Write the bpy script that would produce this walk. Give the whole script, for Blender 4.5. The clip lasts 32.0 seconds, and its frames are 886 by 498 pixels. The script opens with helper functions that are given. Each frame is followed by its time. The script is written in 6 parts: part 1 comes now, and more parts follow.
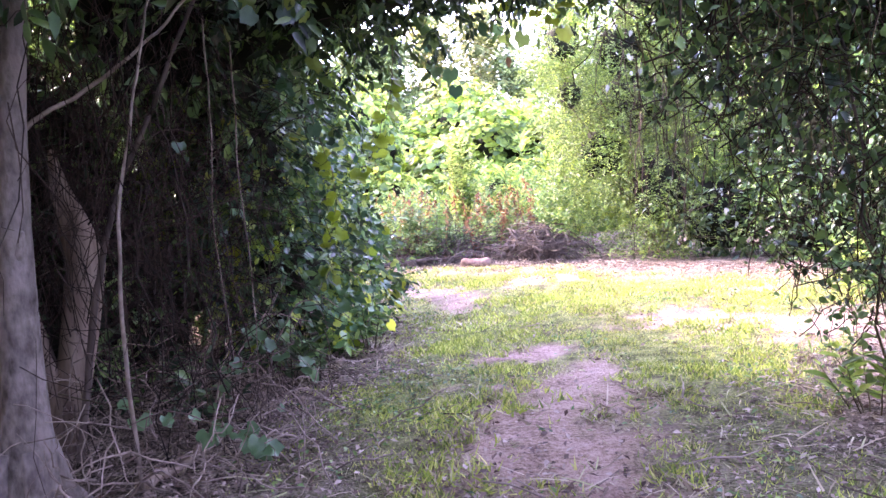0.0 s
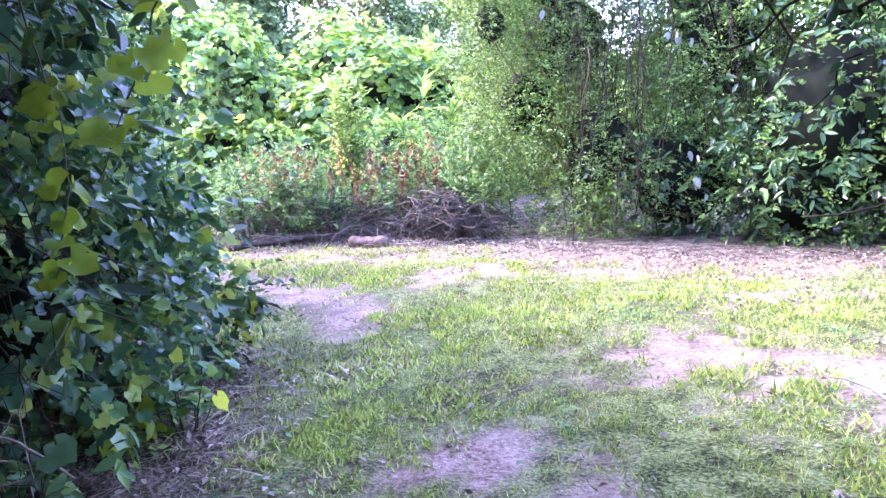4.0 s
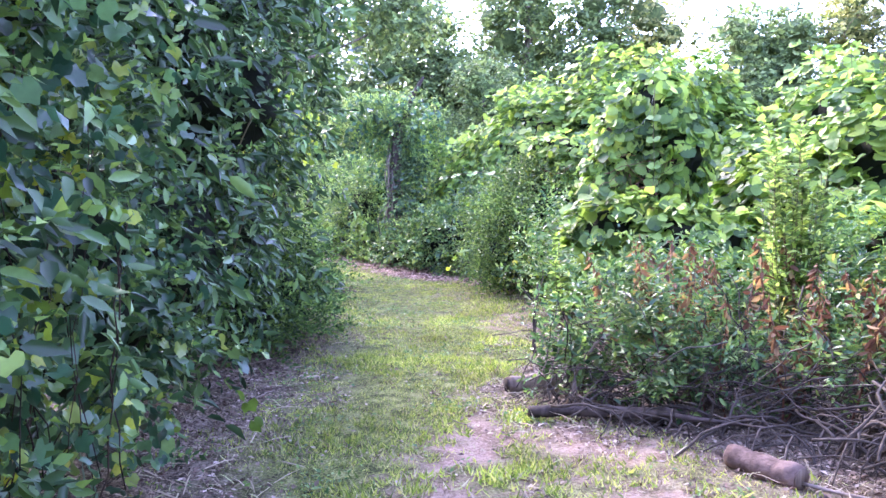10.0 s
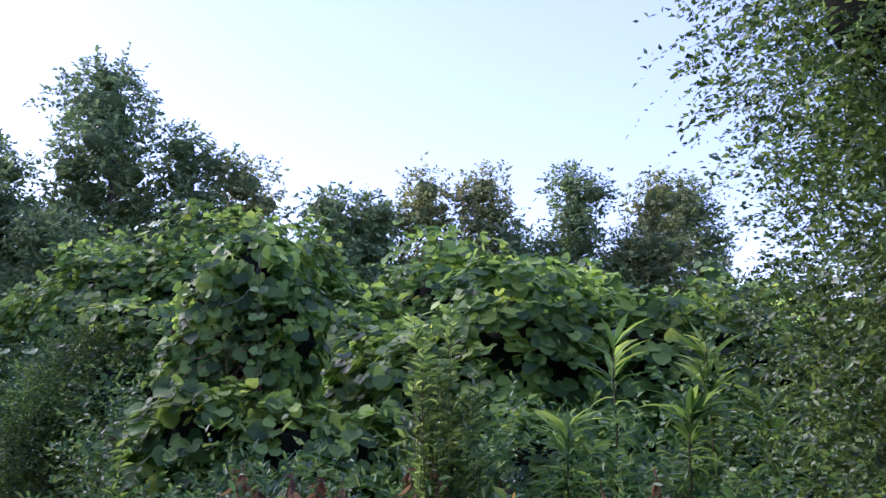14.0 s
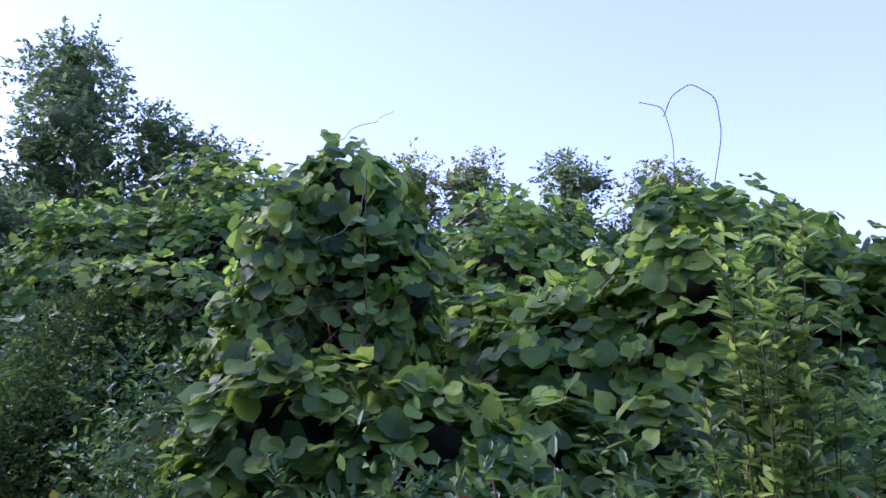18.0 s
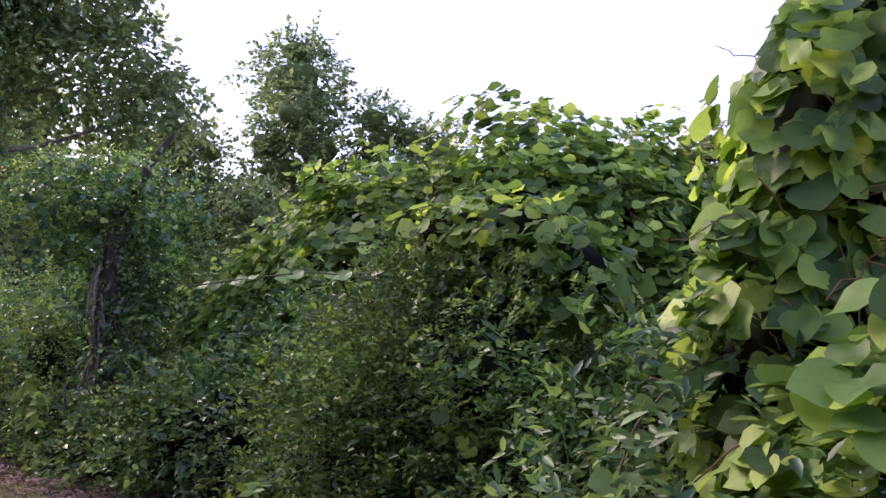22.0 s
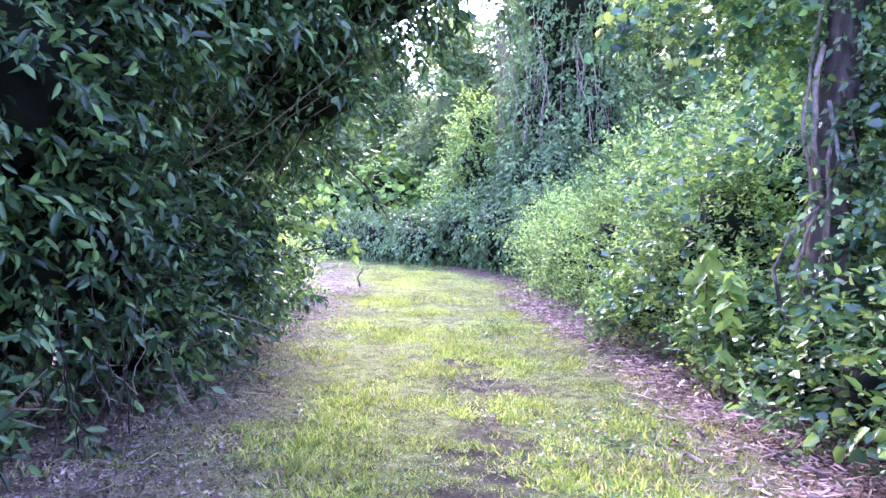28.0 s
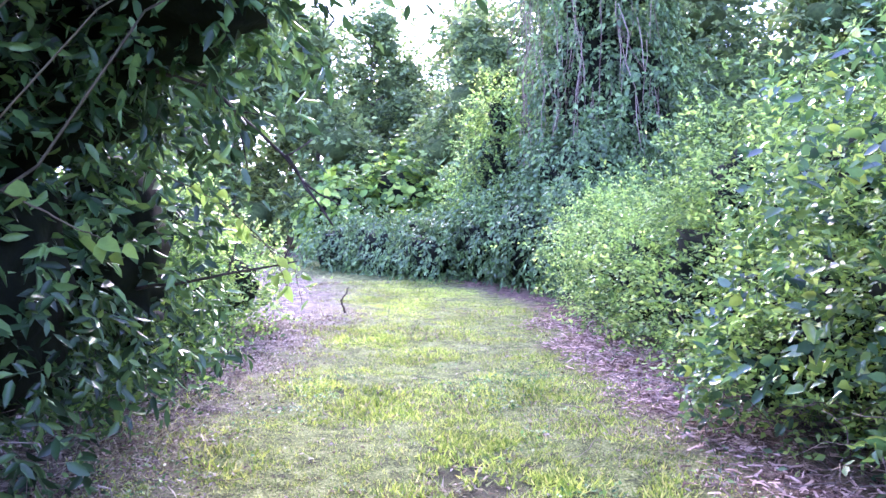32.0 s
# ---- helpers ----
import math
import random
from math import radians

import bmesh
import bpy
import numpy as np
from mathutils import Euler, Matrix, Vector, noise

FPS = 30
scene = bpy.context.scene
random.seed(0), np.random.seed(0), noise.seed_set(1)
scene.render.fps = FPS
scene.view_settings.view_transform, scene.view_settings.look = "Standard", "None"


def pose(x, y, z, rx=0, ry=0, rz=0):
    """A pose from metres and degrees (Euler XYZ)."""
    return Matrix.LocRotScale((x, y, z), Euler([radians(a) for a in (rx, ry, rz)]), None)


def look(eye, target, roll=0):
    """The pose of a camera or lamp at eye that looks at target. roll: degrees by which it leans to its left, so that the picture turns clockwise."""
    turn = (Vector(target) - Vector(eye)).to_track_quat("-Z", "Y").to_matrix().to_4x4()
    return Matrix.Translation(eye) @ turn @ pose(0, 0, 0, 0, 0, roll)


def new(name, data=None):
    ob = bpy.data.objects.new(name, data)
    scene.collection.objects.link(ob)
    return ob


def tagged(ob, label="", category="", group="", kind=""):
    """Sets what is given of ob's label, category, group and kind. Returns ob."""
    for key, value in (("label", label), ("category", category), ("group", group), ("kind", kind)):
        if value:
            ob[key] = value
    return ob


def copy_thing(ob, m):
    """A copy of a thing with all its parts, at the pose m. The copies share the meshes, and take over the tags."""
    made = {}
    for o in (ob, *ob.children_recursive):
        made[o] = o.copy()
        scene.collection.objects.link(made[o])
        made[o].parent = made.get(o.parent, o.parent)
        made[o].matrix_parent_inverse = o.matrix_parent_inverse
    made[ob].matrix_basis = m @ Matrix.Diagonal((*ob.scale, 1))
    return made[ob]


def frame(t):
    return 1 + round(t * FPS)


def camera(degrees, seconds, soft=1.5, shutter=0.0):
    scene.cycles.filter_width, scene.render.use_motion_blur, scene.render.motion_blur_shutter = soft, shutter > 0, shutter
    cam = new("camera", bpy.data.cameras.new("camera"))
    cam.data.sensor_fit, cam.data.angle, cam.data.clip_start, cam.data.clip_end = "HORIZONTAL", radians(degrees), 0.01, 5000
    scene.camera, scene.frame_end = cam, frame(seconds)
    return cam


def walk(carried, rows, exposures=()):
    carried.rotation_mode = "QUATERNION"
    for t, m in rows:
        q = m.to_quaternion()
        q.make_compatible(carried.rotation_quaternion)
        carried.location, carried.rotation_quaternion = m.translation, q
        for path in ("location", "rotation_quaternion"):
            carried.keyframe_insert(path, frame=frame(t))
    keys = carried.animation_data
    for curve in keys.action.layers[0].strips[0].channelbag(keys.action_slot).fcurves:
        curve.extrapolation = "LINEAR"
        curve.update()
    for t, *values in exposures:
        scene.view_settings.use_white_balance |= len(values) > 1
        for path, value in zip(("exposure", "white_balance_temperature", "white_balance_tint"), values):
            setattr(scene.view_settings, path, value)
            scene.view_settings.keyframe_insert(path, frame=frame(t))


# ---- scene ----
cam = camera(59.4, 32.0)
METRES, EYE, TILT, LEAN, TURN = 24.0, 1.36, -5.0, 4.4, 0.0
ROWS = [
    (0.0, 0.0, 0.0, 0.0, 0.0, 0.0, -0.0),
    (0.5, 0.0006, 0.0171, 0.0009, -0.98, -0.32, 0.42),
    (1.0, 0.0004, 0.0316, 0.003, -2.11, -0.68, 0.53),
    (1.5, -0.0019, 0.0462, 0.0046, -4.15, -0.78, 0.68),
    (2.0, -0.0008, 0.0609, 0.0057, -5.33, -0.88, 0.78),
    (2.5, 0.0009, 0.0743, 0.0085, -6.52, -1.03, 0.68),
    (4.5, 0.0054, 0.1297, 0.0143, -8.26, -4.08, -0.33),
    (5.0, 0.0092, 0.1472, 0.0174, -7.64, -3.2, -0.66),
    (5.5, 0.0157, 0.1655, 0.021, -5.19, -1.27, -1.29),
    (6.0, 0.0232, 0.1809, 0.0242, -0.78, -0.87, -2.16),
    (6.5, 0.0278, 0.1974, 0.0267, 4.96, -1.4, -3.03),
    (7.0, 0.0347, 0.2113, 0.0285, 10.89, -2.17, -3.53),
    (7.5, 0.0432, 0.2222, 0.032, 14.65, -2.78, -3.52),
    (8.0, 0.0458, 0.2316, 0.0322, 17.26, -3.47, -3.42),
    (8.5, 0.0457, 0.2445, 0.0339, 20.14, -3.47, -3.83),
    (9.0, 0.0441, 0.2611, 0.0357, 25.06, -3.45, -4.49),
    (9.5, 0.0422, 0.2768, 0.0386, 28.19, -3.08, -4.93),
    (10.0, 0.0373, 0.2929, 0.0408, 28.46, -1.56, -5.82),
    (10.5, 0.032, 0.3082, 0.0428, 26.92, 0.33, -6.93),
    (11.0, 0.0281, 0.3222, 0.0465, 23.84, 2.63, -7.37),
    (11.5, 0.0233, 0.3325, 0.0475, 19.42, 5.12, -6.76),
    (12.0, 0.0212, 0.3417, 0.0505, 13.42, 8.19, -6.17),
    (12.5, 0.0224, 0.3531, 0.0566, 6.21, 11.75, -5.74),
    (13.0, 0.0214, 0.3619, 0.0584, 0.91, 13.79, -5.24),
    (13.5, 0.0142, 0.3712, 0.0568, -1.19, 14.0, -4.71),
    (14.0, 0.0085, 0.3804, 0.0562, -1.25, 13.49, -4.41),
    (14.5, 0.0032, 0.3959, 0.0568, -1.1, 12.94, -4.32),
    (16.5, -0.029, 0.4464, 0.0542, -1.6, 13.13, -3.22),
    (17.0, -0.0386, 0.4586, 0.0518, -1.74, 13.15, -3.83),
    (17.5, -0.0451, 0.4719, 0.0518, -2.38, 13.28, -4.16),
    (18.0, -0.0513, 0.4817, 0.0506, -3.88, 13.68, -4.23),
    (18.5, -0.0629, 0.4915, 0.0502, -5.99, 14.16, -3.91),
    (19.0, -0.0709, 0.5017, 0.0507, -8.37, 14.85, -3.7),
    (19.5, -0.0773, 0.5137, 0.0527, -11.2, 15.55, -3.52),
    (20.0, -0.0847, 0.5248, 0.0525, -13.28, 15.78, -2.96),
    (20.5, -0.0924, 0.5367, 0.0536, -12.5, 15.79, -2.47),
    (21.0, -0.1004, 0.5515, 0.0531, -7.52, 15.64, -2.78),
    (21.5, -0.1104, 0.5652, 0.0515, 0.66, 14.32, -3.75),
    (22.0, -0.122, 0.5796, 0.0496, 10.69, 11.77, -5.48),
    (22.5, -0.1304, 0.595, 0.0496, 21.52, 8.49, -7.42),
    (23.0, -0.1388, 0.6046, 0.048, 31.51, 5.39, -8.72),
    (23.5, -0.1488, 0.6153, 0.048, 39.78, 3.17, -9.13),
    (24.0, -0.158, 0.629, 0.0476, 45.86, 1.79, -9.08),
    (24.5, -0.168, 0.6428, 0.0483, 49.73, 0.95, -8.26),
    (25.0, -0.1795, 0.6548, 0.0484, 51.43, 0.59, -7.17),
    (25.5, -0.1915, 0.6692, 0.048, 52.71, -0.11, -6.31),
    (27.5, -0.2447, 0.7171, 0.0476, 55.08, -2.65, -6.02),
    (28.0, -0.2584, 0.7272, 0.046, 54.67, -2.21, -6.2),
    (28.5, -0.272, 0.7397, 0.0459, 54.96, -1.68, -6.24),
    (29.0, -0.2857, 0.7514, 0.0454, 55.56, -2.01, -6.17),
    (29.5, -0.3002, 0.7621, 0.0454, 55.33, -2.51, -6.2),
    (30.0, -0.3159, 0.775, 0.0459, 55.19, -2.41, -6.5),
    (30.5, -0.3317, 0.7859, 0.0452, 55.02, -2.62, -6.73),
    (31.0, -0.3469, 0.7972, 0.0455, 54.73, -2.73, -6.56),
    (31.5, -0.3623, 0.8096, 0.0465, 55.39, -2.2, -6.09),
    (32.0, -0.3784, 0.8212, 0.0463, 56.24, -1.94, -5.92),
]
walk(cam, [(t, pose(0, 0, EYE, TILT, LEAN, TURN) @ pose(METRES * x, METRES * y, METRES * z, 90 + pitch, roll, yaw)) for t, x, y, z, yaw, pitch, roll in ROWS],
     [(0.0, 5.85, 6900, 46), (2.0, 5.75, 6400, 40), (5.0, 5.2, 5500, 36), (7.0, 4.9, 5600, 32), (9.0, 4.85, 5700, 31), (11.0, 4.65, 6000, 38), (12.0, 4.15, 5900, 38), (12.5, 3.2, 5900, 37), (13.0, 2.55, 5600, 38), (18.0, 2.45, 5350, 38), (20.0, 2.55, 5450, 38), (21.5, 2.65, 5800, 34), (22.0, 2.8, 6900, 34), (22.5, 3.3, 7500, 32), (23.0, 3.85, 7600, 34), (23.6, 4.3, 6200, 44), (24.0, 4.4, 5600, 50), (25.5, 4.75, 5600, 46), (28.0, 4.85, 5500, 43), (30.0, 4.85, 5400, 43), (32.0, 4.75, 5400, 42)])

# ---- world and sun ----
SUN_AZ, SUN_EL = 57.0, 25.0
world = bpy.data.worlds.new("sky")
scene.world = world
world.use_nodes = True
wn, wl = world.node_tree.nodes, world.node_tree.links
sky = wn.new("ShaderNodeTexSky")
sky.sky_type = "NISHITA"
sky.sun_disc = False
sky.sun_elevation = radians(SUN_EL)
sky.sun_rotation = radians(-SUN_AZ)
sky.air_density, sky.dust_density, sky.ozone_density = 1.0, 0.4, 1.5
veil = wn.new("ShaderNodeMix")  # thin morning haze over the whole sky
veil.data_type = "RGBA"
veil.inputs["Factor"].default_value = 0.7
veil.inputs["B"].default_value = (0.88, 0.95, 1.72, 1)
wl.new(sky.outputs["Color"], veil.inputs["A"])
wl.new(veil.outputs["Result"], wn["Background"].inputs["Color"])
wn["Background"].inputs["Strength"].default_value = 0.118
sun = new("sun", bpy.data.lights.new("sun", "SUN"))
sun.data.energy, sun.data.angle, sun.data.color = 1.35, radians(40), (1.0, 0.9, 0.74)
sun.matrix_world = look((0, 0, 0), (math.sin(radians(SUN_AZ)) * math.cos(radians(SUN_EL)), -math.cos(radians(SUN_AZ)) * math.cos(radians(SUN_EL)), -math.sin(radians(SUN_EL))))

# ---- materials ----
def nodes_of(name):
    mat = bpy.data.materials.new(name)
    mat.use_nodes = True
    return mat, mat.node_tree.nodes, mat.node_tree.links


def noise_node(nodes, links, scale, detail=4.0, coord="Object"):
    tc = nodes.new("ShaderNodeTexCoord")
    n = nodes.new("ShaderNodeTexNoise")
    n.inputs["Scale"].default_value = scale
    n.inputs["Detail"].default_value = detail
    links.new(tc.outputs[coord], n.inputs["Vector"])
    return n


def ramp(nodes, links, source, stops):
    r = nodes.new("ShaderNodeValToRGB")
    e = r.color_ramp.elements
    e[0].position, e[0].color = stops[0][0], (*stops[0][1], 1)
    e[1].position, e[1].color = stops[-1][0], (*stops[-1][1], 1)
    for p, c in stops[1:-1]:
        e.new(p).color = (*c, 1)
    links.new(source, r.inputs["Fac"])
    return r


def leaf_material(name, colours, rough=0.45, through_light=0.35, single=False, spec=0.5):
    """Leaf skin: a colour for each leaf, blotches on it, a glossy face and light that comes through."""
    mat, nodes, links = nodes_of(name)
    bsdf, out = nodes["Principled BSDF"], nodes["Material Output"]
    src = nodes.new("ShaderNodeObjectInfo").outputs["Random"] if single else nodes.new("ShaderNodeNewGeometry").outputs["Random Per Island"]
    k = len(colours) - 1
    col = ramp(nodes, links, src, [(i / k, tuple(v * (0.6 + 0.75 * i / k) for v in c)) for i, c in enumerate(colours)])
    blot = noise_node(nodes, links, 1.1, 3)
    fine = noise_node(nodes, links, 45, 2)
    val = nodes.new("ShaderNodeMath")
    val.operation = "MULTIPLY_ADD"
    links.new(blot.outputs["Fac"], val.inputs[0])
    val.inputs[1].default_value, val.inputs[2].default_value = 1.9, -0.1
    val2 = nodes.new("ShaderNodeMath")
    val2.operation = "MULTIPLY_ADD"
    links.new(fine.outputs["Fac"], val2.inputs[0])
    val2.inputs[1].default_value = 0.4
    links.new(val.outputs[0], val2.inputs[2])
    hsv = nodes.new("ShaderNodeHueSaturation")
    links.new(col.outputs["Color"], hsv.inputs["Color"])
    links.new(val2.outputs[0], hsv.inputs["Value"])
    links.new(hsv.outputs["Color"], bsdf.inputs["Base Color"])
    bsdf.inputs["Roughness"].default_value = rough
    bsdf.inputs["Specular IOR Level"].default_value = spec
    tr = nodes.new("ShaderNodeBsdfTranslucent")
    warm = nodes.new("ShaderNodeHueSaturation")
    warm.inputs["Hue"].default_value, warm.inputs["Saturation"].default_value, warm.inputs["Value"].default_value = 0.485, 1.05, 1.7
    links.new(hsv.outputs["Color"], warm.inputs["Color"])
    links.new(warm.outputs["Color"], tr.inputs["Color"])
    mix = nodes.new("ShaderNodeMixShader")
    mix.inputs["Fac"].default_value = through_light
    links.new(bsdf.outputs[0], mix.inputs[1])
    links.new(tr.outputs[0], mix.inputs[2])
    links.new(mix.outputs[0], out.inputs["Surface"])
    return mat


def rough_material(name, dark, light, scale=8.0, rough=0.9, bump=0.4, stretch=(1, 1, 1), per_island=False):
    mat, nodes, links = nodes_of(name)
    bsdf = nodes["Principled BSDF"]
    tc = nodes.new("ShaderNodeTexCoord")
    mp = nodes.new("ShaderNodeMapping")
    mp.inputs["Scale"].default_value = stretch
    links.new(tc.outputs["Object"], mp.inputs["Vector"])
    a = nodes.new("ShaderNodeTexNoise")
    a.inputs["Scale"].default_value, a.inputs["Detail"].default_value = scale, 6
    links.new(mp.outputs[0], a.inputs["Vector"])
    b = nodes.new("ShaderNodeTexNoise")
    b.inputs["Scale"].default_value, b.inputs["Detail"].default_value = scale * 0.13, 2
    links.new(mp.outputs[0], b.inputs["Vector"])
    m = nodes.new("ShaderNodeMath")
    m.operation = "ADD"
    links.new(a.outputs["Fac"], m.inputs[0])
    links.new(b.outputs["Fac"], m.inputs[1])
    src = m.outputs[0]
    if per_island:
        isl = nodes.new("ShaderNodeNewGeometry")
        m2 = nodes.new("ShaderNodeMath")
        m2.operation = "MULTIPLY_ADD"
        links.new(isl.outputs["Random Per Island"], m2.inputs[0])
        m2.inputs[1].default_value = 0.7
        links.new(src, m2.inputs[2])
        m3 = nodes.new("ShaderNodeMath")
        m3.operation = "MULTIPLY"
        links.new(m2.outputs[0], m3.inputs[0])
        m3.inputs[1].default_value = 0.74
        src = m3.outputs[0]
    h = nodes.new("ShaderNodeMath")
    h.operation = "MULTIPLY"
    h.inputs[1].default_value = 0.5
    links.new(src, h.inputs[0])
    r = ramp(nodes, links, h.outputs[0], [(0.38, dark), (0.62, light)])
    links.new(r.outputs["Color"], bsdf.inputs["Base Color"])
    bsdf.inputs["Roughness"].default_value = rough
    bsdf.inputs["Specular IOR Level"].default_value = 0.25
    bp = nodes.new("ShaderNodeBump")
    bp.inputs["Strength"].default_value, bp.inputs["Distance"].default_value = bump, 0.02
    links.new(a.outputs["Fac"], bp.inputs["Height"])
    links.new(bp.outputs[0], bsdf.inputs["Normal"])
    return mat


LAUREL = leaf_material("dark_glossy_leaf", [(0.022, 0.06, 0.024), (0.034, 0.085, 0.03), (0.058, 0.128, 0.04), (0.125, 0.22, 0.06)], 0.36, 0.18, False, 0.45)
FINE = leaf_material("fine_dark_leaf", [(0.03, 0.08, 0.024), (0.052, 0.12, 0.032), (0.09, 0.18, 0.044), (0.16, 0.26, 0.056)], 0.55, 0.32, False, 0.3)
GRAPE = leaf_material("grape_leaf", [(0.035, 0.105, 0.06), (0.05, 0.135, 0.07), (0.07, 0.165, 0.075), (0.085, 0.18, 0.065), (0.22, 0.29, 0.06)], 0.28, 0.3, False, 0.65)
# lit copy of GRAPE: backlight painted in as a brighter, yellower leaf colour
LITGRAPE = leaf_material("backlit_grape_leaf", [(0.10, 0.20, 0.035), (0.16, 0.27, 0.04), (0.22, 0.31, 0.04), (0.27, 0.31, 0.05)], 0.4, 0.5)
BROADLEAF = leaf_material("glossy_broad_leaf", [(0.04, 0.11, 0.06), (0.06, 0.14, 0.065), (0.085, 0.18, 0.07), (0.13, 0.23, 0.06), (0.22, 0.3, 0.06)], 0.28, 0.3, False, 0.7)
PRIVET = leaf_material("privet_leaf", [(0.04, 0.086, 0.022), (0.062, 0.125, 0.029), (0.096, 0.172, 0.037), (0.16, 0.25, 0.048)], 0.45, 0.28)
BRIGHT = leaf_material("bramble_leaf", [(0.07, 0.155, 0.042), (0.115, 0.22, 0.055), (0.165, 0.285, 0.07), (0.225, 0.35, 0.085), (0.3, 0.395, 0.11)], 0.45, 0.4)
WEED = leaf_material("weed_leaf", [(0.041, 0.124, 0.045), (0.061, 0.159, 0.053), (0.089, 0.194, 0.053), (0.13, 0.23, 0.062), (0.163, 0.239, 0.071)], 0.45, 0.33)
KUDZU = leaf_material("kudzu_leaf", [(0.06, 0.14, 0.036), (0.1, 0.2, 0.046), (0.15, 0.265, 0.056), (0.21, 0.325, 0.066), (0.29, 0.385, 0.076)], 0.5, 0.4, False, 0.32)
KUDZU_ONE = leaf_material("kudzu_leaflet", [(0.06, 0.14, 0.036), (0.1, 0.2, 0.046), (0.15, 0.265, 0.056), (0.21, 0.325, 0.066), (0.29, 0.385, 0.076)], 0.5, 0.4, True, 0.32)
IVY = leaf_material("ivy_leaf", [(0.055, 0.12, 0.042), (0.085, 0.165, 0.055), (0.14, 0.225, 0.075)], 0.45, 0.25)
TREE = leaf_material("far_tree_leaf", [(0.07, 0.13, 0.05), (0.095, 0.165, 0.06), (0.13, 0.205, 0.07), (0.17, 0.24, 0.08)], 0.55, 0.3)
TREE_WARM = leaf_material("far_tree_leaf_warm", [(0.11, 0.155, 0.05), (0.155, 0.205, 0.06), (0.215, 0.25, 0.075), (0.28, 0.28, 0.1)], 0.55, 0.3)
RUST = leaf_material("dried_leaf", [(0.102, 0.051, 0.03), (0.162, 0.085, 0.043), (0.212, 0.128, 0.06), (0.264, 0.187, 0.076)], 0.8, 0.25)
YELLOW = leaf_material("yellowed_leaf", [(0.16, 0.20, 0.05), (0.26, 0.26, 0.06), (0.32, 0.24, 0.06)], 0.6, 0.35)
GRASS = leaf_material("grass_blade", [(0.11, 0.20, 0.04), (0.17, 0.275, 0.05), (0.24, 0.335, 0.06), (0.31, 0.37, 0.08), (0.36, 0.36, 0.14)], 0.6, 0.35)
STRAW = leaf_material("dry_grass", [(0.17, 0.135, 0.085), (0.27, 0.22, 0.145), (0.4, 0.34, 0.24), (0.2, 0.235, 0.1)], 0.8, 0.2)
LITTER = leaf_material("fallen_leaf", [(0.085, 0.055, 0.038), (0.145, 0.093, 0.068), (0.22, 0.17, 0.13), (0.33, 0.275, 0.225)], 0.75, 0.1)
CHIP = rough_material("wood_chip", (0.1, 0.055, 0.04), (0.62, 0.44, 0.35), 30, 0.85, 0.3, (1, 1, 1), True)
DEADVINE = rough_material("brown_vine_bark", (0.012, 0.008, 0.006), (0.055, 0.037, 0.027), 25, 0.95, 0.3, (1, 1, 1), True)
TWIG = rough_material("dead_twig", (0.09, 0.065, 0.05), (0.33, 0.27, 0.22), 25, 0.9, 0.3, (1, 1, 1), True)
BRUSH = rough_material("grey_brush_twig", (0.028, 0.023, 0.019), (0.115, 0.095, 0.08), 25, 0.9, 0.3, (1, 1, 1), True)
STEM = rough_material("green_brown_stem", (0.05, 0.045, 0.025), (0.17, 0.14, 0.08), 20, 0.85, 0.3, (1, 1, 1), True)
REDSTEM = rough_material("dried_red_stem", (0.09, 0.035, 0.025), (0.27, 0.12, 0.07), 20, 0.85, 0.3, (1, 1, 1), True)
FARINNER = rough_material("leafy_inner_growth", (0.04, 0.07, 0.024), (0.12, 0.17, 0.06), 5, 0.95, 1.0)
# near-black fill colour: deep shade painted in where the leaves leave gaps
SHADE_FILL = rough_material("painted_shade_fill", (0.003, 0.005, 0.002), (0.011, 0.015, 0.006), 9, 0.95, 0.8)
BARK = rough_material("grey_bark", (0.04, 0.032, 0.026), (0.27, 0.23, 0.2), 22, 0.9, 1.0, (1, 1, 0.6))
OLDWOOD = rough_material("weathered_wood", (0.09, 0.06, 0.045), (0.36, 0.28, 0.22), 16, 0.9, 0.9, (1, 1, 0.15))
DARKWOOD = rough_material("damp_dark_wood", (0.03, 0.024, 0.02), (0.13, 0.10, 0.085), 16, 0.85, 0.8, (1, 1, 0.3))
REDLOG = rough_material("reddish_log_bark", (0.07, 0.045, 0.036), (0.24, 0.165, 0.135), 18, 0.9, 0.8)
PALE = rough_material("pale_dried_leaf", (0.12, 0.14, 0.11), (0.26, 0.28, 0.23), 20, 0.8, 0.2)
FLOWER = rough_material("white_flower", (0.6, 0.6, 0.5), (0.8, 0.8, 0.72), 30, 0.7, 0.1)

# ---- mesh helpers ----
UP = np.array((0.0, 0.0, 1.0))


def unit(v):
    return v / np.maximum(np.linalg.norm(v, axis=-1, keepdims=True), 1e-9)


def fractal(x, y, seed=0, octaves=4, gain=0.55):
    """Uneven natural field between about -1 and 1: smoothed random values on finer and finer grids."""
    x, y = np.asarray(x, float), np.asarray(y, float)
    table = np.random.default_rng(1000 + seed).uniform(-1, 1, (256, 256))
    total, amp, norm = 0.0, 1.0, 0.0
    for k in range(octaves):
        fx, fy = x * 2 ** k + 17.3 * k, y * 2 ** k + 9.1 * k
        i, j = np.floor(fx).astype(int), np.floor(fy).astype(int)
        u, v = fx - i, fy - j
        u, v = u * u * (3 - 2 * u), v * v * (3 - 2 * v)
        a, b = table[i % 256, j % 256], table[(i + 1) % 256, j % 256]
        c, d = table[i % 256, (j + 1) % 256], table[(i + 1) % 256, (j + 1) % 256]
        total = total + amp * (a + (b - a) * u + (c - a + (a - b - c + d) * u) * v)
        norm += amp
        amp *= gain
    return total / norm * 1.6


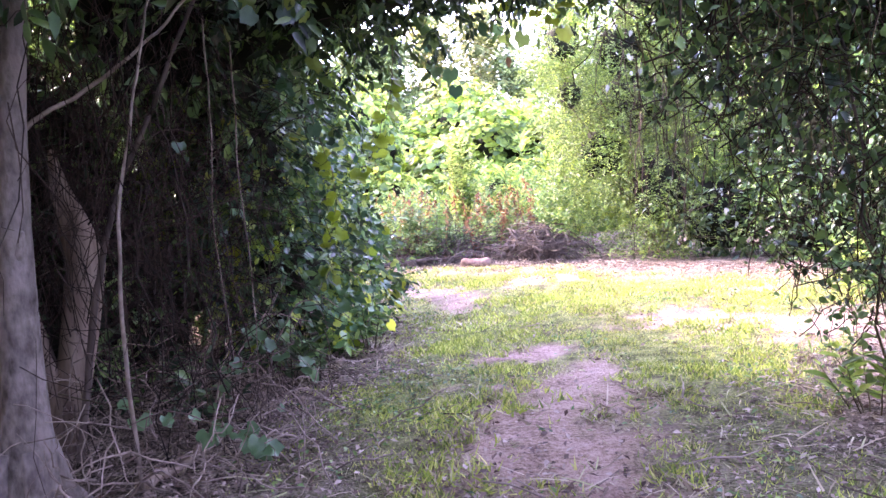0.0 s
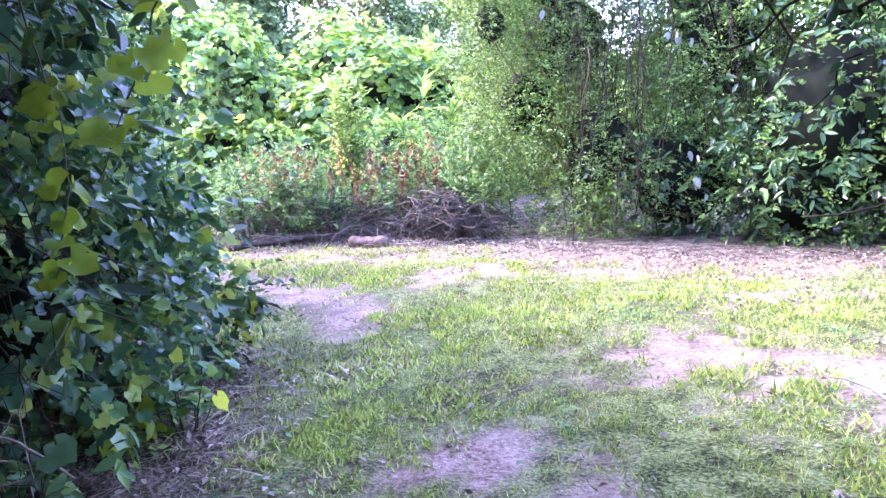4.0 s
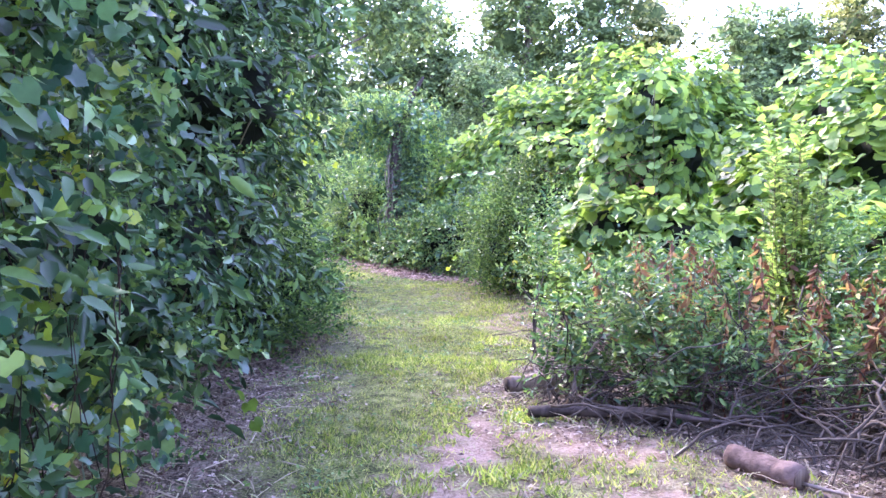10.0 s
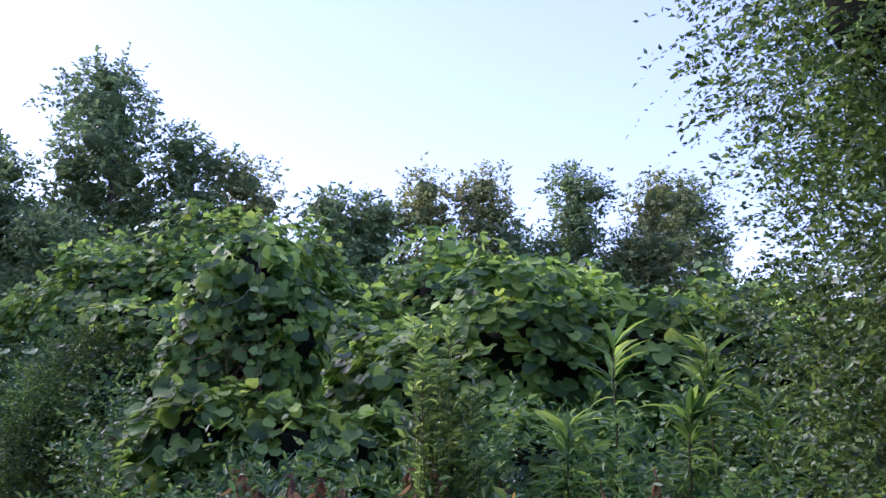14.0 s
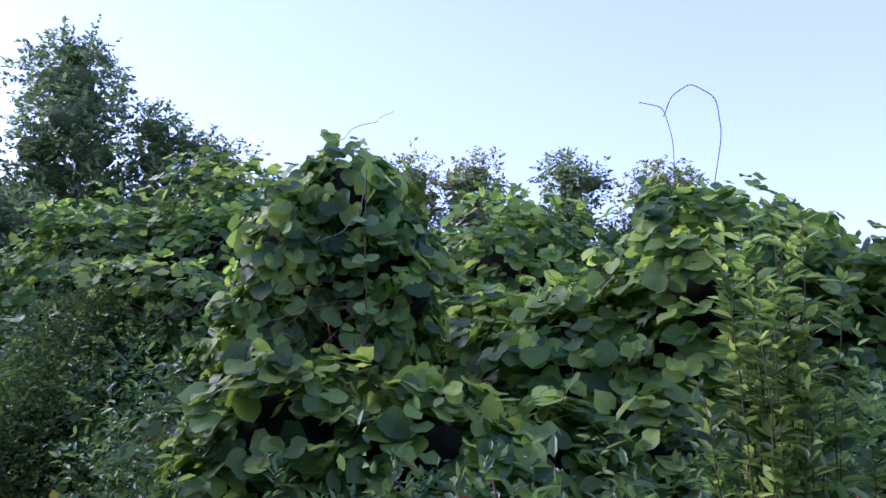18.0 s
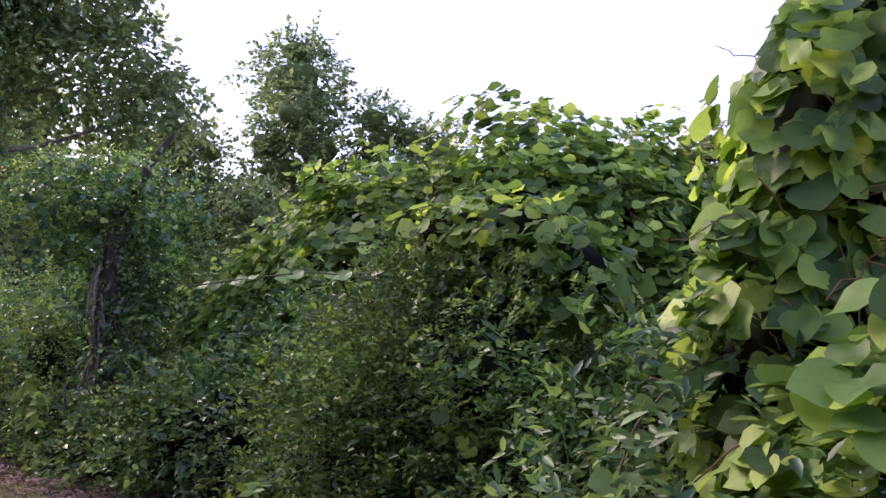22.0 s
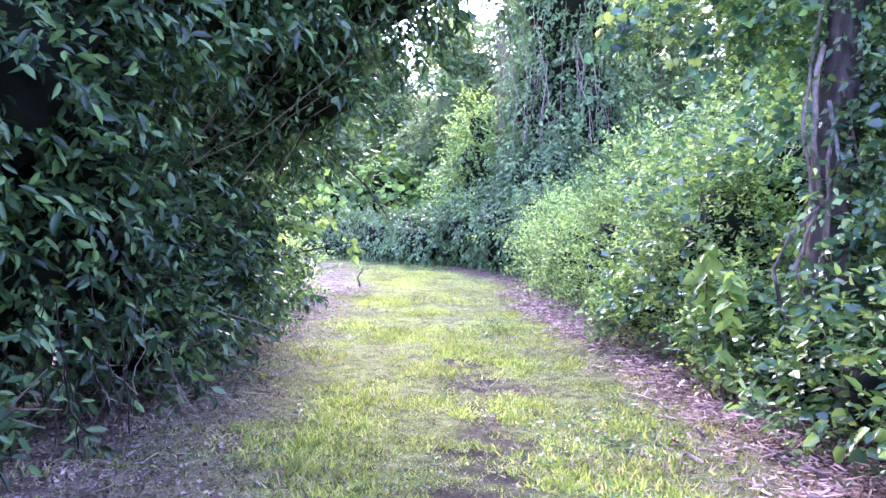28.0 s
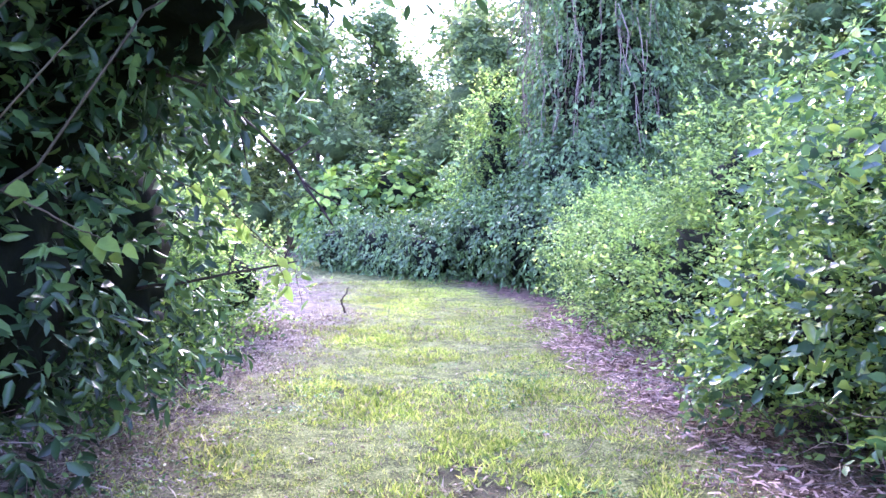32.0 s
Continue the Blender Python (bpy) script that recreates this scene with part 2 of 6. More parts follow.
def lumps(p, size, seed=0):
    """Uneven solid field between about -1 and 1, with lumps of the given size."""
    table = np.random.default_rng(2000 + seed).uniform(-1, 1, (32, 32, 32))
    total, norm = 0.0, 0.0
    for amp, f in ((1.0, 1.0), (0.55, 2.1)):
        q = p / size * f + 11.7 * f
        i = np.floor(q).astype(int)
        u = q - i
        u = u * u * (3 - 2 * u)
        i, j = i % 32, (i + 1) % 32
        acc = 0.0
        for cx in (0, 1):
            for cy in (0, 1):
                for cz in (0, 1):
                    w = (u[:, 0] if cx else 1 - u[:, 0]) * (u[:, 1] if cy else 1 - u[:, 1]) * (u[:, 2] if cz else 1 - u[:, 2])
                    acc = acc + w * table[(j if cx else i)[:, 0], (j if cy else i)[:, 1], (j if cz else i)[:, 2]]
        total, norm = total + amp * acc, norm + amp
    return total / norm * 2.0


def ground_z(x, y):
    """Height of the ground: level with slight swells, rising gently past the bend."""
    x, y = np.asarray(x, float), np.asarray(y, float)
    rise = np.clip(-14.5 - x, 0, 16) * 0.045
    swell = 0.03 * np.sin(0.9 * x + 0.4 * y) * np.sin(0.5 * y - 0.3 * x) + 0.012 * np.sin(2.7 * x + 1.3) * np.sin(2.3 * y)
    return rise + swell


LANE_LINE = [(0, -1), (0, 1.5), (0.55, 4.4), (1.1, 5.6), (0.9, 7.1), (0.25, 9.2), (-1.2, 11.6), (-2.0, 12.7), (-2.9, 14), (-3.8, 15.1), (-6.2, 17.5), (-9.2, 19.8)]


def line_distance(x, y, line):
    best = np.full(np.shape(x), 1e9)
    for (ax, ay), (bx, by) in zip(line, line[1:]):
        dx, dy = bx - ax, by - ay
        s = np.clip(((x - ax) * dx + (y - ay) * dy) / (dx * dx + dy * dy), 0, 1)
        best = np.minimum(best, np.hypot(x - ax - s * dx, y - ay - s * dy))
    return best


def mesh_from(name, verts, tris, mat, smooth=False):
    me = bpy.data.meshes.new(name)
    verts = np.ascontiguousarray(verts, dtype=np.float32).reshape(-1, 3)
    tris = np.ascontiguousarray(tris, dtype=np.int32).reshape(-1, 3)
    me.vertices.add(len(verts))
    me.vertices.foreach_set("co", verts.ravel())
    me.loops.add(tris.size)
    me.loops.foreach_set("vertex_index", tris.ravel())
    me.polygons.add(len(tris))
    me.polygons.foreach_set("loop_start", np.arange(0, tris.size, 3, dtype=np.int32))
    if smooth:
        me.polygons.foreach_set("use_smooth", np.ones(len(tris), dtype=bool))
    me.update(calc_edges=True)
    me.materials.append(mat)
    return me


def put(name, me, parent=None, label="", kind=""):
    ob = new(name, me)
    if parent is not None:
        ob.parent = parent
        ob.location = (0, 0, 0) if parent.parent else [-c for c in parent.location]
    return tagged(ob, label=label, kind=kind)


def thing(name, x, y, label, category, group="", kind="", z=None):
    ob = new(name)
    ob.location = (x, y, float(ground_z(x, y)) if z is None else z)
    return tagged(ob, label, category, group, kind)


def gather(chunks):
    vs, ts, n = [], [], 0
    for v, t in chunks:
        vs.append(v)
        ts.append(t + n)
        n += len(v)
    return np.concatenate(vs), np.concatenate(ts)


def tube(points, radii, sides=5):
    """A round stem along a line of points."""
    p = np.asarray(points, float)
    r = np.broadcast_to(np.asarray(radii, float), (len(p),))
    d = unit(np.gradient(p, axis=0))
    ref = np.where(np.abs(d[:, 2:3]) > 0.9, np.array((1.0, 0, 0)), UP)
    a = unit(np.cross(d, ref))
    b = np.cross(d, a)
    ang = np.linspace(0, 2 * np.pi, sides, endpoint=False)
    ring = p[:, None] + r[:, None, None] * (np.cos(ang)[None, :, None] * a[:, None] + np.sin(ang)[None, :, None] * b[:, None])
    v = ring.reshape(-1, 3)
    i, j = np.meshgrid(np.arange(len(p) - 1), np.arange(sides), indexing="ij")
    a0, a1 = i * sides + j, i * sides + (j + 1) % sides
    b0, b1 = a0 + sides, a1 + sides
    t = np.concatenate([np.stack([a0, a1, b1], -1).reshape(-1, 3), np.stack([a0, b1, b0], -1).reshape(-1, 3)])
    caps = [[0, k + 1, k] for k in range(1, sides - 1)] + [[len(v) - sides, len(v) - sides + k, len(v) - sides + k + 1] for k in range(1, sides - 1)]
    return v, np.concatenate([t, np.array(caps)])


def wander(rng, start, end, n=7, wobble=0.12, sag=0.0):
    """A crooked line between two points."""
    s = np.linspace(0, 1, n)[:, None]
    start, end = np.asarray(start, float), np.asarray(end, float)
    ln = np.linalg.norm(end - start)
    p = start + (end - start) * s
    jit = np.cumsum(rng.normal(0, wobble * ln / n, (n, 3)), axis=0)
    jit -= s * jit[-1]
    p = p + jit * 1.2
    p[:, 2] -= sag * ln * 4 * (s * (1 - s))[:, 0]
    return p


def blade_leaf(stations, fold=0.25, bend=0.25):
    """A leaf of length 1 along y: rows of (way along, half width), folded at the midrib and bent down."""
    v, t, rows = [], [], []
    for s, w in stations:
        z = -bend * s * s
        if w == 0:
            rows.append((len(v),) * 3)
            v.append((0, s, z))
        else:
            rows.append((len(v), len(v) + 1, len(v) + 2))
            v += [(-w, s, z + fold * w), (0, s, z), (w, s, z + fold * w)]
    for a, b in zip(rows, rows[1:]):
        for k in (0, 1):
            q = [a[k], a[k + 1], b[k + 1], b[k]]
            q = [c for n, c in enumerate(q) if c not in q[:n]]
            if len(q) >= 3:
                t.append(q[:3])
            if len(q) == 4:
                t.append([q[0], q[2], q[3]])
    return np.array(v, float), np.array(t)


def lobed_leaf(radii, cup=0.12):
    """A broad lobed leaf of about length 1: a fan round its middle."""
    n = len(radii)
    v = [(0, 0.42, 0)]
    for k, r in enumerate(radii):
        a = -np.pi / 2 + 2 * np.pi * k / n
        v.append((r * math.cos(a) * 0.55, 0.42 + r * math.sin(a) * 0.55, cup * r * r * (0.6 + 0.4 * math.cos(3 * a)) - 0.05 * r))
    return np.array(v, float), np.array([(0, k + 1, (k + 1) % n + 1) for k in range(n)])


SMALL = (np.array([(0, 0, 0), (-0.26, 0.42, 0.07), (0, 1, -0.12), (0.26, 0.42, 0.07)], float), np.array([(0, 3, 2), (0, 2, 1)]))


def six_leaf(w1, y1, w2, y2, fold, bend):
    """An oval leaf in four faces, folded at its middle."""
    v = [(0, 0, 0), (w1, y1, fold * w1 - bend * y1 * y1), (w2, y2, fold * w2 - bend * y2 * y2), (0, 1, -bend), (-w2, y2, fold * w2 - bend * y2 * y2), (-w1, y1, fold * w1 - bend * y1 * y1)]
    return np.array(v, float), np.array([(0, 1, 2), (0, 2, 3), (0, 3, 4), (0, 4, 5)])


LANCE = six_leaf(0.16, 0.25, 0.17, 0.62, 0.3, 0.2)
BROAD = six_leaf(0.28, 0.2, 0.27, 0.58, 0.25, 0.2)
LONG = blade_leaf([(0, 0.02), (0.35, 0.085), (0.7, 0.07), (1, 0)], 0.3, 0.5)
VINE = lobed_leaf([0.42, 0.95, 1.04, 0.94, 1.04, 0.9, 1.28, 0.9, 1.04, 0.94, 1.04, 0.95], 0.24)
KUD = lobed_leaf([0.55, 0.86, 0.98, 1.03, 1.0, 0.95, 0.97, 1.16, 0.97, 0.95, 1.0, 1.03, 0.98, 0.86], 0.14)
KUDFAR = lobed_leaf([0.6, 0.97, 1.02, 0.95, 1.15, 0.95, 1.02, 0.97], 0.12)
KUD2 = lobed_leaf([0.55, 0.84, 0.98, 1.05, 0.96, 0.9, 0.97, 1.2, 0.99, 0.96, 0.95, 0.92, 0.97, 0.88], 0.2)


def leaves(rng, shape, pos, axis, normal, size):
    """Many leaves as one mesh: at pos, growing along axis, facing normal. The walking line stays clear of them."""
    tv, tt = shape
    clear = (line_distance(pos[:, 0], pos[:, 1], LANE_LINE) > 0.6) | (pos[:, 2] > 2.25) | (pos[:, 2] < ground_z(pos[:, 0], pos[:, 1]) + 0.25)
    pos, axis, normal, size = pos[clear], axis[clear], normal[clear], size[clear]
    y = unit(axis)
    x = unit(np.cross(y, normal))
    z = np.cross(x, y)
    sx = (size * rng.uniform(0.85, 1.15, len(size)))[:, None, None]
    sy, sz = size[:, None, None], (size * rng.uniform(0.4, 1.8, len(size)))[:, None, None]
    v = pos[:, None] + sx * tv[None, :, 0:1] * x[:, None] + sy * tv[None, :, 1:2] * y[:, None] + sz * tv[None, :, 2:3] * z[:, None]
    t = tt[None] + (np.arange(len(pos)) * len(tv))[:, None, None]
    return v.reshape(-1, 3), t.reshape(-1, 3)


def on_lobes(rng, lobes, n, deep=0.25, low=0.0, clump=1.0):
    """Points near the outer skin of a heap of rounded masses, and the outward way there."""
    lo = np.array(lobes, float)
    area = (lo[:, 3] * lo[:, 4] + lo[:, 3] * lo[:, 5] + lo[:, 4] * lo[:, 5])
    pick = rng.choice(len(lo), n, p=area / area.sum())
    d = unit(rng.normal(size=(n, 3)))
    c, r = lo[pick, :3], lo[pick, 3:]
    bumpy = 1 + 0.16 * np.sin(5 * d[:, 0] + 3 * pick) * np.sin(4 * d[:, 1] + pick) + 0.13 * np.sin(9 * d[:, 2] + 7 * d[:, 0] + pick) * np.sin(8 * d[:, 1])
    depth = 1.06 - 1.35 * deep * rng.random(n) ** 1.4
    p = c + d * r * (bumpy * depth)[:, None]
    nrm = unit(d / r)
    # leaves stand in tufts with shaded hollows between
    small = r.min(axis=1)
    tuft = lumps(p, 0.24 + 0.1 * float(np.median(lo[:, 3:])), len(lo))
    p = p + nrm * (clump * np.clip(tuft, -0.9, 1.0) * np.clip(0.2 * small, 0.04, 0.3))[:, None]
    keep = rng.random(n) < np.clip(0.78 + clump * 0.5 * tuft, 0.38, 1)
    keep &= p[:, 2] > ground_z(p[:, 0], p[:, 1]) + low
    for k in range(len(lo)):
        q = ((p - lo[k, :3]) / lo[k, 3:])
        keep &= (np.einsum("ij,ij->i", q, q) > 0.55) | (pick == k)
    return p[keep], nrm[keep]


def lobe_area(lobes):
    return sum(4 * math.pi * ((a * b) ** 1.6 / 3 + (a * c) ** 1.6 / 3 + (b * c) ** 1.6 / 3) ** (1 / 1.6) for _, _, _, a, b, c in lobes)


def sprays(rng, p, nrm, shape, size, count, length, out=0.6, lift=0.4, droop=0.3, flat=0.6, leafdroop=0.2):
    """Leafy shoots that start at p: leaves set to either side along each."""
    n = len(p)
    d = unit(nrm * out + UP * lift + rng.normal(0, 0.45, (n, 3)))
    ln = length * np.where(rng.random(n) < (0.02 if shape is VINE else 0.09), rng.uniform(1.5, 2.6, n), rng.uniform(0.4, 1.25, n))
    pos, ax, no = [], [], []
    side = unit(np.cross(d, unit(UP + rng.normal(0, 0.3, (n, 3)))))
    for j in range(count):
        s = (j + 0.6) / count
        q = p + d * (ln * s)[:, None] - UP * (droop * ln * s * s)[:, None]
        sg = 1 if j % 2 else -1
        a = d * (0.35 + 0.5 * s) + side * sg * (1.0 - 0.5 * s) - UP * leafdroop + rng.normal(0, 0.25, (n, 3))
        pos.append(q + rng.normal(0, 0.12 * size, (n, 3)))
        ax.append(a)
        no.append(UP * flat + nrm * (1 - flat) + rng.normal(0, 0.8 if shape is VINE else 0.5, (n, 3)))
    pos, ax, no = np.concatenate(pos), np.concatenate(ax), np.concatenate(no)
    keep = pos[:, 2] > ground_z(pos[:, 0], pos[:, 1]) + 0.02
    pos, ax, no = pos[keep], ax[keep], no[keep]
    return leaves(rng, shape, pos, ax, no, size * rng.uniform(0.6, 1.25, len(pos)))


def shingles(rng, p, nrm, shape, size, triple=True, up=0.5):
    """Vine leaves that hang in overlapping rows, in threes."""
    n = len(p)
    tang = unit(np.cross(nrm, UP + 0.001))
    base_ax = unit(-UP * (0.9 - 0.5 * up) + nrm * (0.2 + 0.5 * up) + tang * rng.normal(0, 0.45, (n, 1)) + rng.normal(0, 0.2, (n, 3)))
    no = unit(nrm * 0.9 + UP * up + rng.normal(0, 0.3, (n, 3)))
    out = []
    for k in ((-1, 0, 1) if triple else (0,)):
        ax = unit(base_ax + tang * k * 0.95 + (UP * 0.25 if k else 0))
        q = p + base_ax * size * (0.45 if k == 0 else 0.05) + tang * k * size * 0.15
        keep = (q[:, 2] > ground_z(q[:, 0], q[:, 1]) + size * 0.6) & (rng.random(n) > 0.08)
        out.append(leaves(rng, shape, q[keep], ax[keep], no[keep] + rng.normal(0, 0.12, (keep.sum(), 3)), size * rng.uniform(0.5, 1.3, keep.sum())))
    return gather(out)


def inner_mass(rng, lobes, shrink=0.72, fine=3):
    """Filler lumps within a bush's leafy skin, closing the view through it."""
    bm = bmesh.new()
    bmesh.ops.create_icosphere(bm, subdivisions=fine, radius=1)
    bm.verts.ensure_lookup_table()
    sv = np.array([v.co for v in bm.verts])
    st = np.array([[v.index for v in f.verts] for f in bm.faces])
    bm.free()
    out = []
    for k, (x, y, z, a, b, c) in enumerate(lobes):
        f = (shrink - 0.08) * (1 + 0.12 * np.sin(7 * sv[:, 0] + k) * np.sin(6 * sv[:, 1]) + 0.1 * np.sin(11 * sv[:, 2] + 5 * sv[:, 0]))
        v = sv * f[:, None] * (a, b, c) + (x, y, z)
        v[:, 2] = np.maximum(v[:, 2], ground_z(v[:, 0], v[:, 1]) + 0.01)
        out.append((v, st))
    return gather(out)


SPECIES = {
    # shape, material, leaf size, leaves a shoot, shoot length, out, lift, droop, flat, leaf droop
    "laurel": (LANCE, LAUREL, 0.115, 7, 0.26, 0.7, 0.15, 0.35, 0.5, 0.45),
    "grape": (VINE, GRAPE, 0.085, 4, 0.26, 0.8, 0.0, 0.5, 0.25, 0.9),
    "litgrape": (VINE, LITGRAPE, 0.085, 4, 0.26, 0.8, 0.0, 0.5, 0.25, 0.9),
    "broadleaf": (BROAD, BROADLEAF, 0.1, 6, 0.3, 0.7, 0.35, 0.4, 0.6, 0.3),
    "privet": (SMALL, PRIVET, 0.06, 14, 0.42, 0.7, 0.35, 0.5, 0.6, 0.1),
    "bramble": (SMALL, BRIGHT, 0.062, 10, 0.34, 0.6, 0.6, 0.35, 0.65, 0.15),
    "weed": (LANCE, WEED, 0.105, 9, 0.36, 0.4, 0.8, 0.2, 0.6, 0.15),
    "ivy": (SMALL, IVY, 0.085, 8, 0.3, 0.6, -0.5, 0.4, 0.25, 0.6),
    "fine": (SMALL, FINE, 0.055, 14, 0.34, 0.6, 0.5, 0.3, 0.5, 0.0),
}


def foliage(rng, kind, lobes, cover=1.6, deep=0.3, scale=1.0):
    shape, mat, size, count, length, out, lift, droop, flat, ld = SPECIES[kind]
    size, length = size * scale, length * scale
    one = 0.3 * size * size if shape is not VINE else 0.75 * size * size
    n = int(lobe_area(lobes) * cover / (one * count) * 1.2)
    p, nrm = on_lobes(rng, lobes, n, deep, 0.0, 1.5 if kind in ("bramble", "weed", "fine") else 1.0)
    return sprays(rng, p, nrm, shape, size, count, length, out, lift, droop, flat, ld), mat


def stems(rng, base, lobes, n=9, r=0.018, twist=0.14):
    """Branches from the root out into the leafy masses."""
    out = []
    for k in range(n):
        l = lobes[int(rng.integers(len(lobes)))]
        d = unit(rng.normal(size=3))
        tip = np.array(l[:3]) + d * np.array(l[3:]) * rng.uniform(0.7, 1.02)
        b = np.array((base[0] + rng.normal(0, 0.12), base[1] + rng.normal(0, 0.12), 0))
        b[2] = ground_z(b[0], b[1]) - 0.03
        tip[2] = max(tip[2], b[2] + 0.25)
        pts = wander(rng, b, tip, 8, twist)
        pts[:, 2] = np.maximum(pts[:, 2], b[2])
        out.append(tube(pts, np.linspace(r, r * 0.25, 8), 5))
    return gather(out)


def bush(name, label, category, kind, lobes, base, seed, cover=1.6, deep=0.3, scale=1.0, nstem=10, stem_r=0.018, shrink=0.72, group="", extra=(), stem_mat=None):
    rng = np.random.default_rng(seed)
    root = thing(name, base[0], base[1], label, category, group)
    (v, t), mat = foliage(rng, kind, lobes, cover, deep, scale)
    put("foliage", mesh_from("foliage", v, t, mat), root)
    for other, oc in extra:
        (v, t), mat = foliage(rng, other, lobes, oc, 0.15)
        put("climbing_leaves", mesh_from("climbing_leaves", v, t, mat), root)
    if shrink:
        core = [(x, y, z, a * 0.72, b * 0.72, c * 0.72) for x, y, z, a, b, c in lobes]
        (v, t), mat = foliage(rng, kind, core, 0.45, 0.4, 1.15 * scale)
        put("deep_foliage", mesh_from("deep_foliage", v, t, mat), root, kind="stuff")
        # filler lumps; their near-black colour stands for shade deep in the bush
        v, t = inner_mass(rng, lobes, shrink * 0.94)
        put("inner_growth", mesh_from("inner_growth", v, t, SHADE_FILL, True), root, kind="stuff")
    if not nstem:
        return root
    v, t = stems(rng, base, lobes, nstem, stem_r)
    put("branchwork", mesh_from("branchwork", v, t, stem_mat or STEM, True), root, kind="stuff")
    return root

# ---- ground ----
LEFT = [(-1.3, -6), (-1.2, 0), (-1.2, 4.6), (-0.7, 7.2), (-1.2, 8.6), (-2.2, 9.4), (-3.1, 10.6), (-3.9, 12.4), (-5.2, 14.6), (-6.6, 15.6), (-9.2, 16.5), (-11.5, 17.7), (-13.8, 19.7), (-15.6, 21.3), (-17.8, 22.9), (-20.5, 24.9), (-24, 26.2), (-30, 27)]
RIGHT = [(1.3, -6), (1.4, 0), (1.9, 3.8), (3.4, 6.4), (5.0, 8.0), (4.6, 8.9), (3.4, 9.6), (2.5, 10.5), (1.7, 11.3), (0.5, 12.2), (-0.9, 12.6), (-1.7, 13.1), (-2.0, 14.5), (-2.6, 16.4), (-3.5, 18.2), (-4.6, 20.1), (-5.8, 20.8), (-7.3, 20.9), (-8.2, 21.5), (-10, 22.9), (-12.3, 24.3), (-14.6, 25.8), (-17, 27.2), (-19.3, 28.7), (-22, 29.6), (-26, 30), (-30, 30.5)]


def in_lane(x, y):
    poly = LEFT + RIGHT[::-1]
    inside = np.zeros(np.shape(x), bool)
    for (ax, ay), (bx, by) in zip(poly, poly[1:] + poly[:1]):
        if ay != by:
            inside ^= ((ay > y) != (by > y)) & (x < (bx - ax) * (y - ay) / (by - ay) + ax)
    return inside


def ripple(x, y, k=0.0):
    """Uneven field between about -1 and 1, with patches about half a metre wide."""
    return fractal(1.6 * x + 3.7 * k, 1.6 * y - 2.9 * k, 1, 4)


# bare earth: place, half length, half width, turn, strength
BARE = [(0.6, 5.9, 0.55, 0.3, 20, 1.0), (0.85, 5.2, 0.5, 0.22, 60, 0.9), (2.0, 7.0, 0.6, 0.45, 0, 0.9), (2.9, 6.2, 0.8, 0.5, 20, 0.9), (-1.4, 11.6, 0.75, 0.3, 110, 0.9),
        (-0.9, 10.5, 0.9, 0.35, 120, 1.0), (-0.3, 9.5, 0.8, 0.42, 125, 1.0), (0.1, 8.6, 0.6, 0.4, 100, 0.9), (1.1, 9.7, 0.75, 0.4, 20, 0.95), (0.8, 10.8, 1.6, 0.5, -20, 0.75),
        (2.6, 9.2, 1.0, 0.35, -35, 0.6), (0.45, 3.7, 0.5, 1.2, 0, 0.85), (0.75, 4.7, 0.35, 0.6, 10, 0.8), (-0.6, 12.0, 0.9, 0.35, -10, 0.7), (3.2, 8.0, 0.7, 0.4, 0, 0.6), (-3.6, 16.9, 0.5, 1.6, 28, 0.6), (-5.0, 18.9, 0.7, 1.3, 30, 0.55)]
# rutted dark earth where wheels ran
DARK = [(-7.4, 18.5, 1.0, 0.3, 142, 0.95), (-8.9, 19.6, 1.1, 0.32, 142, 1.0), (-10.4, 20.8, 0.9, 0.3, 142, 0.95), (-11.7, 21.85, 0.6, 0.38, 142, 1.1), (-12.9, 22.5, 0.5, 0.3, 142, 0.8), (0.7, 6.6, 0.5, 0.3, 0, 0.5), (-0.2, 9.0, 0.5, 0.2, 120, 0.5)]


def blobs(x, y, rows):
    f = np.zeros(np.shape(x))
    for bx, by, a, b, turn, s in rows:
        c, n = math.cos(radians(turn)), math.sin(radians(turn))
        near = np.hypot(x - bx, y - by) < 2.2 * max(a, b)
        px, py = x[near], y[near]
        u, v = (px - bx) * c + (py - by) * n, -(px - bx) * n + (py - by) * c
        q = np.hypot(u / a, v / b) + 0.35 * ripple(1.2 * px, 1.2 * py, bx) + 0.75 * ripple(4.5 * px, 4.5 * py, by)
        f[near] = np.maximum(f[near], s * np.clip(1.8 - 1.5 * q, 0, 1))
    return f


